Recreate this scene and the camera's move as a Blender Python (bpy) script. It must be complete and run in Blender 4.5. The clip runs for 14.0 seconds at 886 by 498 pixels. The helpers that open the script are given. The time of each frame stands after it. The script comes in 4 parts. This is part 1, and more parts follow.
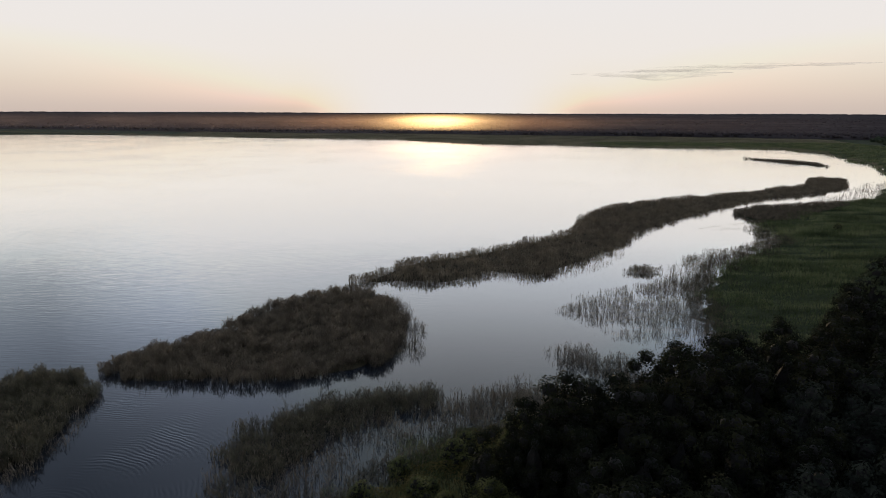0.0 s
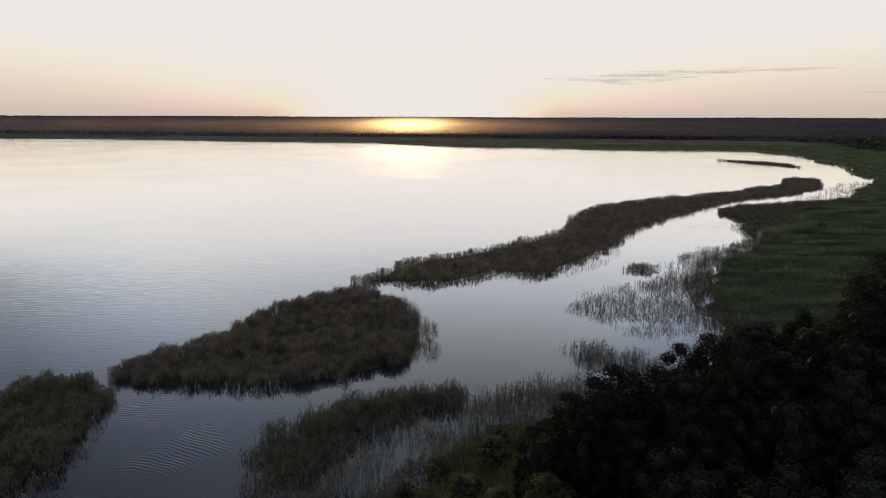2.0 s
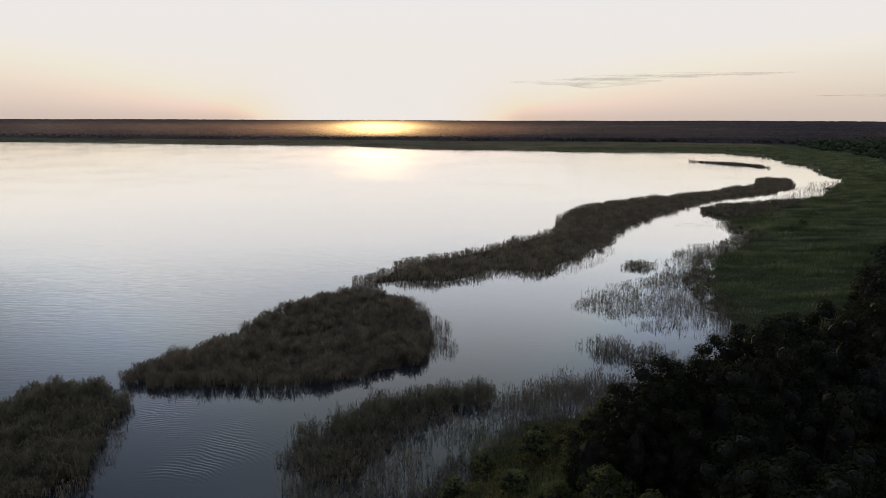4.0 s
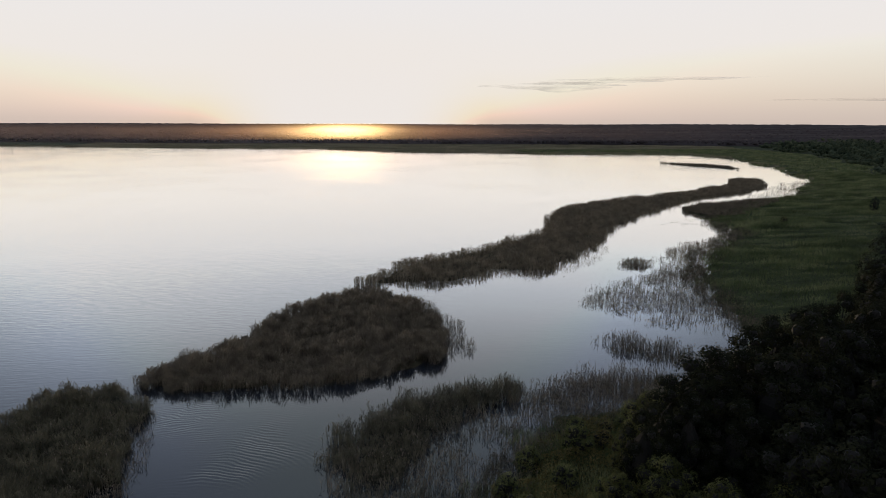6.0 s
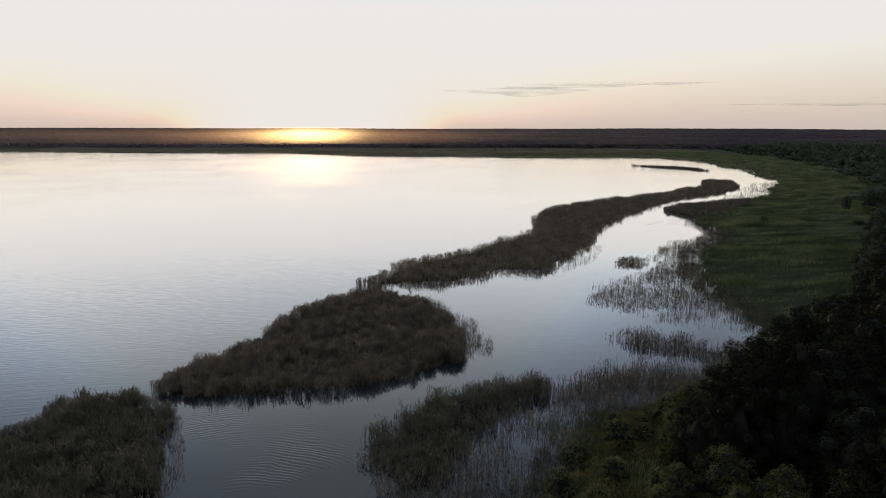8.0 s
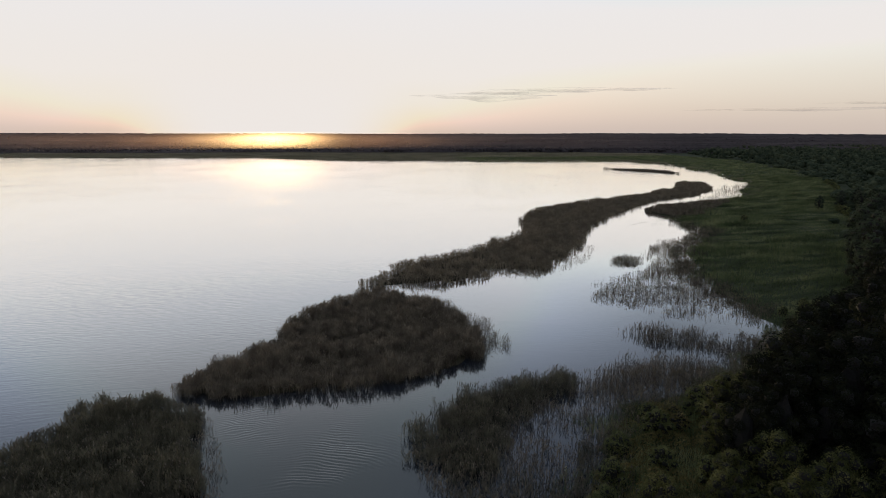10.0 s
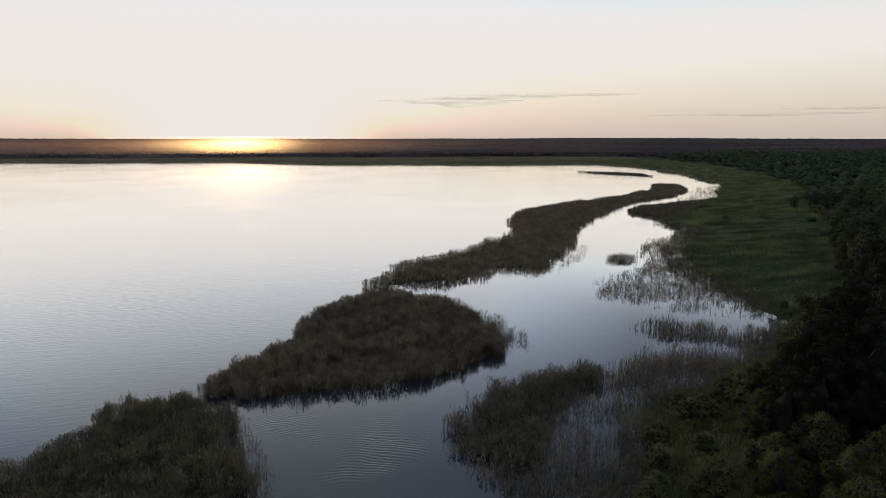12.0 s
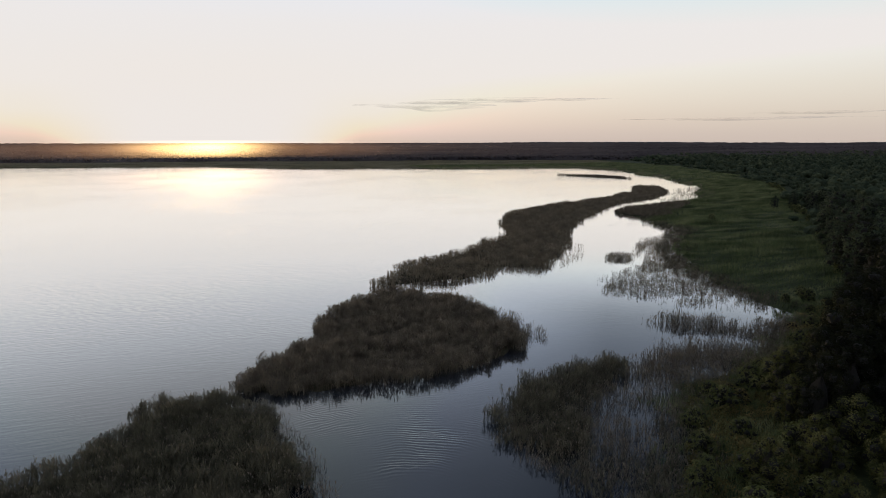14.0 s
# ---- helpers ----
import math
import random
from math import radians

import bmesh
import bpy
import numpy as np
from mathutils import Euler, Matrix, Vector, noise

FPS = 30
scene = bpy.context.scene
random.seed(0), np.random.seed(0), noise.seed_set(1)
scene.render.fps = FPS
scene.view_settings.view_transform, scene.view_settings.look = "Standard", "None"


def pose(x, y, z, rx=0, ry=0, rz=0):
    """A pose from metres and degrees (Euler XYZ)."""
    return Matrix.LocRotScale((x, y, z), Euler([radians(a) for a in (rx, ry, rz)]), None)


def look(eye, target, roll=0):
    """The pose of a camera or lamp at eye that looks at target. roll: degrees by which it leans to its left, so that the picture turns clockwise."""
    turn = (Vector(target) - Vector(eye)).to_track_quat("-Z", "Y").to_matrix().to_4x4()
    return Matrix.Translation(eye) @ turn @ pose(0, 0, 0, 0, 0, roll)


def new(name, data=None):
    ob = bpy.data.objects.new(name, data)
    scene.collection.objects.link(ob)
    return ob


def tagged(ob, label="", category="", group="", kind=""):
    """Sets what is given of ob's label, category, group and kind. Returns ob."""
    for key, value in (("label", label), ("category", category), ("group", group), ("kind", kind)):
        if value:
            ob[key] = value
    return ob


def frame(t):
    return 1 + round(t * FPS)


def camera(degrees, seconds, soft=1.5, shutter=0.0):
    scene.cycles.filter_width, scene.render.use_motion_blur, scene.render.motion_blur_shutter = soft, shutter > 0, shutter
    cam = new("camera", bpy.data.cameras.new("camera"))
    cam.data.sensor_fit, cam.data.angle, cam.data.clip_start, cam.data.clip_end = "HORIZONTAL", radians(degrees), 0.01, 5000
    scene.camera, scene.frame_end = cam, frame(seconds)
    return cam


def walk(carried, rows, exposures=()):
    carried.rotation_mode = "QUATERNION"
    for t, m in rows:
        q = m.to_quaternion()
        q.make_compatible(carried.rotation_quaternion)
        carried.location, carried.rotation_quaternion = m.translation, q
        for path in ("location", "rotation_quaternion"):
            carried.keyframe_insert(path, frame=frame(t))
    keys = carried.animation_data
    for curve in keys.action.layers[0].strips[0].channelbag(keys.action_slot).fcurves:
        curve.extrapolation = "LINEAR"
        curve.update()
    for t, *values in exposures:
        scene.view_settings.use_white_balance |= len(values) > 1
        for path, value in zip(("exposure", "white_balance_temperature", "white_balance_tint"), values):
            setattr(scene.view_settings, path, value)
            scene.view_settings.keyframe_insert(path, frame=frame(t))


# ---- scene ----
cam = camera(70.3, 14.0, soft=0.85)
PATH = [
    (0, (-2.798, 0.186, 52.728), (-2.842, 97.826, 31.131), 0.20),
    (0.5, (-5.049, 0.311, 52.379), (-4.062, 97.984, 30.952), 0.20),
    (1, (-7.387, 0.484, 52.011), (-5.314, 98.173, 30.738), 0.20),
    (1.5, (-9.798, 0.703, 51.630), (-6.592, 98.393, 30.502), 0.19),
    (2, (-12.268, 0.969, 51.244), (-7.891, 98.643, 30.252), 0.19),
    (2.5, (-14.786, 1.281, 50.855), (-9.208, 98.922, 29.997), 0.19),
    (3, (-17.342, 1.638, 50.468), (-10.537, 99.229, 29.741), 0.19),
    (5.5, (-30.431, 3.981, 48.588), (-17.260, 101.067, 28.569), 0.16),
    (6, (-33.072, 4.536, 48.222), (-18.601, 101.470, 28.363), 0.15),
    (6.5, (-35.711, 5.109, 47.856), (-19.938, 101.874, 28.164), 0.14),
    (7, (-38.347, 5.697, 47.490), (-21.269, 102.276, 27.972), 0.13),
    (7.5, (-40.977, 6.294, 47.121), (-22.595, 102.669, 27.785), 0.12),
    (8, (-43.601, 6.895, 46.749), (-23.916, 103.050, 27.600), 0.11),
    (10.5, (-56.577, 9.819, 44.809), (-30.510, 104.640, 26.654), 0.05),
    (11, (-59.137, 10.361, 44.410), (-31.850, 104.875, 26.455), 0.03),
    (11.5, (-61.684, 10.881, 44.013), (-33.206, 105.081, 26.256), 0.02),
    (12, (-64.215, 11.378, 43.624), (-34.585, 105.258, 26.058), 0.00),
    (12.5, (-66.727, 11.851, 43.247), (-35.994, 105.410, 25.866), -0.01),
    (13, (-69.219, 12.299, 42.891), (-37.439, 105.540, 25.686), -0.03),
    (13.5, (-71.687, 12.722, 42.564), (-38.929, 105.655, 25.523), -0.05),
    (14, (-74.126, 13.123, 42.279), (-40.471, 105.762, 25.388), -0.07),
]
walk(cam, [(t, look(eye, target, roll)) for t, eye, target, roll in PATH])

# ---------------------------------------------------------------- world, sun
SUN_ELEVATION = radians(0.31)
world = bpy.data.worlds.new("evening_sky")
scene.world = world
world.use_nodes = True
wn, wl = world.node_tree.nodes, world.node_tree.links
wn.clear()
sky = wn.new("ShaderNodeTexSky")
sky.sky_type, sky.sun_disc = "NISHITA", False
sky.sun_elevation, sky.sun_rotation = SUN_ELEVATION, 0.0
sky.altitude, sky.air_density, sky.dust_density, sky.ozone_density = 100, 1.0, 2.0, 1.5
scale_sky = wn.new("ShaderNodeVectorMath")
scale_sky.operation = "MULTIPLY"
scale_sky.inputs[1].default_value = (0.12, 0.13, 0.145)
cap = wn.new("ShaderNodeVectorMath")
cap.operation = "MINIMUM"
bg = wn.new("ShaderNodeBackground")
wout = wn.new("ShaderNodeOutputWorld")
haze = wn.new("ShaderNodeHueSaturation")
haze.inputs["Saturation"].default_value = 0.70
wl.new(sky.outputs[0], haze.inputs["Color"])
wl.new(haze.outputs[0], scale_sky.inputs[0])
# thin high veil of cloud: pink and dim low down, white above, blue-grey overhead
where = wn.new("ShaderNodeTexCoord")
split = wn.new("ShaderNodeSeparateXYZ")
wl.new(where.outputs["Generated"], split.inputs[0])
veil_ramp = wn.new("ShaderNodeValToRGB")
stops = [(0.0, (0.60, 0.505, 0.445)), (0.035, (0.62, 0.552, 0.482)), (0.08, (0.69, 0.64, 0.575)), (0.14, (0.79, 0.77, 0.74)),
         (0.20, (0.64, 0.69, 0.75)), (0.30, (0.46, 0.535, 0.685)), (0.44, (0.36, 0.425, 0.56))]
while len(veil_ramp.color_ramp.elements) < len(stops):
    veil_ramp.color_ramp.elements.new(0.5)
for e, (at, col) in zip(veil_ramp.color_ramp.elements, stops):
    e.position, e.color = at, (*col, 1)
wl.new(split.outputs[2], veil_ramp.inputs[0])
# the glow that the haze lets through: golden at the horizon, white above it, bluish higher up
glow_ramp = wn.new("ShaderNodeValToRGB")
glow = [(0.0, (0.88, 0.70, 0.46)), (0.018, (0.87, 0.755, 0.57)), (0.042, (0.86, 0.79, 0.69)), (0.08, (0.858, 0.805, 0.757)), (0.17, (0.84, 0.81, 0.80)), (0.26, (0.775, 0.825, 0.915))]
while len(glow_ramp.color_ramp.elements) < len(glow):
    glow_ramp.color_ramp.elements.new(0.5)
for e, (at, col) in zip(glow_ramp.color_ramp.elements, glow):
    e.position, e.color = at, (*col, 1)
wl.new(split.outputs[2], glow_ramp.inputs[0])
flat = wn.new("ShaderNodeVectorMath")
flat.operation = "MULTIPLY"
flat.inputs[1].default_value = (1, 1, 0)
wl.new(where.outputs["Generated"], flat.inputs[0])
heading = wn.new("ShaderNodeVectorMath")
heading.operation = "NORMALIZE"
wl.new(flat.outputs[0], heading.inputs[0])
toward = wn.new("ShaderNodeSeparateXYZ")
wl.new(heading.outputs[0], toward.inputs[0])
# unseen upper sky: brighter sunwards, dimmer aside, set for the water's reflections
side = wn.new("ShaderNodeMapRange")
side.inputs[1].default_value, side.inputs[2].default_value = 0.82, 1.0
side.inputs[3].default_value, side.inputs[4].default_value = 0.52, -0.8
# the unseen high western sky is dimmed to darken the lake below it
west = wn.new("ShaderNodeMath")
west.operation = "MINIMUM"
west.inputs[1].default_value = 0.0
wl.new(toward.outputs[0], west.inputs[0])
turned = wn.new("ShaderNodeMath")
turned.operation = "MULTIPLY_ADD"
turned.inputs[1].default_value = 0.03
wl.new(west.outputs[0], turned.inputs[0])
wl.new(toward.outputs[1], turned.inputs[2])
wl.new(turned.outputs[0], side.inputs[0])
# white aureole round the sun
aureole = wn.new("ShaderNodeMapRange")
aureole.interpolation_type = "SMOOTHSTEP"
aureole.inputs[1].default_value, aureole.inputs[2].default_value = 0.974, 0.998
wl.new(toward.outputs[1], aureole.inputs[0])
whiten = wn.new("ShaderNodeMix")
whiten.data_type = "RGBA"
whiten.inputs[7].default_value = (0.855, 0.803, 0.765, 1)
low_down = wn.new("ShaderNodeMapRange")
low_down.interpolation_type = "SMOOTHSTEP"
low_down.inputs[1].default_value, low_down.inputs[2].default_value = 0.06, 0.16
low_down.inputs[3].default_value, low_down.inputs[4].default_value = 1.0, 0.0
wl.new(split.outputs[2], low_down.inputs[0])
near_sun = wn.new("ShaderNodeMath")
near_sun.operation = "MULTIPLY"
wl.new(aureole.outputs[0], near_sun.inputs[0])
wl.new(low_down.outputs[0], near_sun.inputs[1])
wl.new(near_sun.outputs[0], whiten.inputs[0])
wl.new(glow_ramp.outputs[0], whiten.inputs[6])
wl.new(whiten.outputs[2], cap.inputs[1])
above = wn.new("ShaderNodeMapRange")
above.interpolation_type = "SMOOTHSTEP"
above.inputs[1].default_value, above.inputs[2].default_value = 0.195, 0.28
lower = wn.new("ShaderNodeMath")
lower.operation = "MULTIPLY_ADD"
lower.inputs[1].default_value = -0.09
wl.new(west.outputs[0], lower.inputs[0])
wl.new(split.outputs[2], lower.inputs[2])
wl.new(lower.outputs[0], above.inputs[0])
dim = wn.new("ShaderNodeMath")
dim.operation = "MULTIPLY"
wl.new(side.outputs[0], dim.inputs[0])
wl.new(above.outputs[0], dim.inputs[1])
keep_light = wn.new("ShaderNodeMath")
keep_light.operation = "SUBTRACT"
keep_light.inputs[0].default_value = 1.0
wl.new(dim.outputs[0], keep_light.inputs[1])
veil = wn.new("ShaderNodeVectorMath")
veil.operation = "SCALE"
wl.new(veil_ramp.outputs[0], veil.inputs[0])
wl.new(keep_light.outputs[0], veil.inputs["Scale"])
total = wn.new("ShaderNodeVectorMath")
total.operation = "ADD"
wl.new(scale_sky.outputs[0], total.inputs[0])
wl.new(veil.outputs[0], total.inputs[1])
ring = wn.new("ShaderNodeVectorMath")
ring.operation = "SCALE"
ring.inputs[0].default_value = (0.42, 0.38, 0.30)
wl.new(near_sun.outputs[0], ring.inputs["Scale"])
sunlit = wn.new("ShaderNodeVectorMath")
sunlit.operation = "ADD"
wl.new(total.outputs[0], sunlit.inputs[0])
wl.new(ring.outputs[0], sunlit.inputs[1])
wl.new(sunlit.outputs[0], cap.inputs[0])
wl.new(cap.outputs[0], bg.inputs[0])
bg.inputs[1].default_value = 1.0
wl.new(bg.outputs[0], wout.inputs[0])

sun_data = bpy.data.lights.new("sun", "SUN")
sun_data.energy, sun_data.angle, sun_data.color = 3.0, radians(0.5), (1.0, 0.74, 0.42)
sun = new("sun", sun_data)
sun.matrix_world = look((0, 0, 200), (0, -math.cos(SUN_ELEVATION) * 100, 200 - math.sin(SUN_ELEVATION) * 100))

# ---------------------------------------------------------------- small tools
rng = np.random.default_rng(7)


def lattice(ix, iy, seed):
    """Repeatable pseudo-random numbers 0..1 on whole-number points."""
    h = (ix.astype(np.int64) * 374761393 + iy.astype(np.int64) * 668265263 + seed * 974711) & 0x7FFFFFFF
    h = ((h ^ (h >> 13)) * 1274126177) & 0x7FFFFFFF
    return ((h ^ (h >> 16)) & 0xFFFF) / 65535.0


def wobble(x, y, size, seed=0):
    """Smooth 2D noise 0..1 with features of that size in metres."""
    u, v = np.asarray(x, float) / size, np.asarray(y, float) / size
    iu, iv = np.floor(u), np.floor(v)
    fu, fv = u - iu, v - iv
    fu, fv = fu * fu * (3 - 2 * fu), fv * fv * (3 - 2 * fv)
    a, b = lattice(iu, iv, seed), lattice(iu + 1, iv, seed)
    c, d = lattice(iu, iv + 1, seed), lattice(iu + 1, iv + 1, seed)
    return (a * (1 - fu) + b * fu) * (1 - fv) + (c * (1 - fu) + d * fu) * fv


def inside_distance(poly, x, y):
    """Signed distance to a closed outline: positive inside."""
    px, py = np.asarray(x, float), np.asarray(y, float)
    best = np.full(px.shape, 1e18)
    odd = np.zeros(px.shape, bool)
    n = len(poly)
    for i in range(n):
        (ax, ay), (bx, by) = poly[i], poly[(i + 1) % n]
        dx, dy = bx - ax, by - ay
        s = np.clip(((px - ax) * dx + (py - ay) * dy) / (dx * dx + dy * dy + 1e-12), 0, 1)
        best = np.minimum(best, (px - ax - s * dx) ** 2 + (py - ay - s * dy) ** 2)
        if ay != by:
            odd ^= ((ay > py) != (by > py)) & (px < dx * (py - ay) / (by - ay) + ax)
    return np.where(odd, 1, -1) * np.sqrt(best)


def scatter(poly, per_m2, ragged=0.0, size=3.0, seed=0, grow=0.0):
    """Random points in an outline with an uneven edge; gives x, y and the distance to the edge."""
    xs, ys = [p[0] for p in poly], [p[1] for p in poly]
    x0, x1, y0, y1 = min(xs) - ragged - grow, max(xs) + ragged + grow, min(ys) - ragged - grow, max(ys) + ragged + grow
    n = int((x1 - x0) * (y1 - y0) * per_m2)
    x, y = rng.uniform(x0, x1, n), rng.uniform(y0, y1, n)
    d = inside_distance(poly, x, y)
    d = d + grow + ragged * (2 * wobble(x, y, size, seed) - 1) + 0.5 * ragged * (2 * wobble(x, y, size / 3, seed + 1) - 1)
    keep = d > 0
    return x[keep], y[keep], d[keep]


def mesh_from(name, chunks, materials, smooth=False):
    """One mesh out of chunks of (points, faces with equal corner counts, material slot)."""
    verts, loops, starts, totals, slots = [], [], [], [], []
    nv = nl = 0
    for pts, faces, slot in chunks:
        pts, faces = np.asarray(pts, np.float32).reshape(-1, 3), np.asarray(faces, np.int64)
        if not len(faces):
            continue
        k = faces.shape[1]
        verts.append(pts)
        loops.append((faces + nv).ravel())
        starts.append(nl + k * np.arange(len(faces)))
        totals.append(np.full(len(faces), k))
        slots.append(np.broadcast_to(np.asarray(slot), (len(faces),)))
        nv, nl = nv + len(pts), nl + faces.size
    me = bpy.data.meshes.new(name)
    me.vertices.add(nv)
    me.vertices.foreach_set("co", np.concatenate(verts).ravel())
    me.loops.add(nl)
    me.loops.foreach_set("vertex_index", np.concatenate(loops).astype(np.int32))
    starts = np.concatenate(starts).astype(np.int32)
    me.polygons.add(len(starts))
    me.polygons.foreach_set("loop_start", starts)
    me.polygons.foreach_set("loop_total", np.concatenate(totals).astype(np.int32))
    for m in materials:
        me.materials.append(m)
    me.polygons.foreach_set("material_index", np.concatenate(slots).astype(np.int32))
    me.polygons.foreach_set("use_smooth", np.full(len(starts), smooth))
    me.update(calc_edges=True)
    return me


def part(name, me, parent, label=""):
    ob = new(name, me)
    ob.parent = parent
    return tagged(ob, label)


# ---------------------------------------------------------------- materials
def material(name):
    m = bpy.data.materials.new(name)
    m.use_nodes = True
    nodes, links = m.node_tree.nodes, m.node_tree.links
    nodes.clear()
    out = nodes.new("ShaderNodeOutputMaterial")
    return m, nodes, links, out


def ramp(nodes, stops):
    r = nodes.new("ShaderNodeValToRGB")
    while len(r.color_ramp.elements) < len(stops):
        r.color_ramp.elements.new(0.5)
    for e, (at, col) in zip(r.color_ramp.elements, stops):
        e.position, e.color = at, (*col, 1)
    return r


def leaf_material(name, dark, mid, light, patch=9.0, through_light=0.35, rough=0.9, patchy=0.35, bands=False):
    """Blades and leaves: colour varies leaf by leaf and in patches, and light passes through."""
    m, nodes, links, out = material(name)
    geo = nodes.new("ShaderNodeNewGeometry")
    tex = nodes.new("ShaderNodeTexCoord")
    info = nodes.new("ShaderNodeObjectInfo")
    big = nodes.new("ShaderNodeTexNoise")
    big.inputs["Scale"].default_value, big.inputs["Detail"].default_value = 1.0 / patch, 3
    if bands:
        lie = nodes.new("ShaderNodeMapping")
        lie.inputs["Rotation"].default_value, lie.inputs["Scale"].default_value = (0, 0, radians(24)), (0.28, 1.0, 1.0)
        links.new(geo.outputs["Position"], lie.inputs["Vector"])
        links.new(lie.outputs[0], big.inputs["Vector"])
    else:
        links.new(geo.outputs["Position"], big.inputs["Vector"])
    mix = nodes.new("ShaderNodeMath")
    mix.operation = "MULTIPLY_ADD"
    mix.inputs[1].default_value = 0.9 - patchy
    links.new(geo.outputs["Random Per Island"], mix.inputs[0])
    spread = nodes.new("ShaderNodeMapRange")
    spread.inputs[1].default_value, spread.inputs[2].default_value = 0.3, 0.7
    spread.inputs[3].default_value, spread.inputs[4].default_value = 0.0, patchy
    links.new(big.outputs[0], spread.inputs[0])
    links.new(spread.outputs[0], mix.inputs[2])
    own = nodes.new("ShaderNodeMath")
    own.operation = "MULTIPLY_ADD"
    own.inputs[1].default_value = 0.12
    links.new(info.outputs["Random"], own.inputs[0])
    links.new(mix.outputs[0], own.inputs[2])
    r = ramp(nodes, [(0.1, dark), (0.5, mid), (0.95, light)])
    links.new(own.outputs[0], r.inputs[0])
    bsdf = nodes.new("ShaderNodeBsdfPrincipled")
    bsdf.inputs["Roughness"].default_value = rough
    bsdf.inputs["Specular IOR Level"].default_value = 0.02
    links.new(r.outputs[0], bsdf.inputs["Base Color"])
    tr = nodes.new("ShaderNodeBsdfTranslucent")
    links.new(r.outputs[0], tr.inputs[0])
    mixer = nodes.new("ShaderNodeMixShader")
    mixer.inputs[0].default_value = through_light
    links.new(bsdf.outputs[0], mixer.inputs[1])
    links.new(tr.outputs[0], mixer.inputs[2])
    links.new(mixer.outputs[0], out.inputs[0])
    return m


def earth_material(name, stops, size=6.0, fine=0.4, bump=0.4):
    m, nodes, links, out = material(name)
    geo = nodes.new("ShaderNodeNewGeometry")
    big, small = nodes.new("ShaderNodeTexNoise"), nodes.new("ShaderNodeTexNoise")
    big.inputs["Scale"].default_value, big.inputs["Detail"].default_value = 1 / size, 6
    small.inputs["Scale"].default_value, small.inputs["Detail"].default_value = 1 / fine, 5
    links.new(geo.outputs["Position"], big.inputs["Vector"])
    links.new(geo.outputs["Position"], small.inputs["Vector"])
    mix = nodes.new("ShaderNodeMix")
    mix.inputs[0].default_value = 0.4
    links.new(big.outputs[0], mix.inputs[2])
    links.new(small.outputs[0], mix.inputs[3])
    r = ramp(nodes, stops)
    links.new(mix.outputs[0], r.inputs[0])
    b = nodes.new("ShaderNodeBump")
    b.inputs["Strength"].default_value, b.inputs["Distance"].default_value = bump, fine * 0.5
    links.new(small.outputs[0], b.inputs["Height"])
    bsdf = nodes.new("ShaderNodeBsdfPrincipled")
    bsdf.inputs["Roughness"].default_value = 0.95
    bsdf.inputs["Specular IOR Level"].default_value = 0.1
    links.new(r.outputs[0], bsdf.inputs["Base Color"])
    links.new(b.outputs[0], bsdf.inputs["Normal"])
    links.new(bsdf.outputs[0], out.inputs[0])
    return m


def bark_and_shade_material():
    m, nodes, links, out = material("bark_and_crown_shade")
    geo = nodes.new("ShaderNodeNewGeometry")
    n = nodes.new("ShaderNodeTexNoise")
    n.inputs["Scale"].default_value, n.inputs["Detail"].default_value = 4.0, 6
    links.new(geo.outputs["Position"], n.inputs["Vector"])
    # near-black: also colours the balls that stand in for shade inside crowns
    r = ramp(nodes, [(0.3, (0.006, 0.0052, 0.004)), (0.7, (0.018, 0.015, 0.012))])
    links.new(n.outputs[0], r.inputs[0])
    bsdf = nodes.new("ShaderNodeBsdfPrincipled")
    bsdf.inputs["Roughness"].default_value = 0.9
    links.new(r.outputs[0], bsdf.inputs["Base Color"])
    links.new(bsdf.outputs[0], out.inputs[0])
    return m


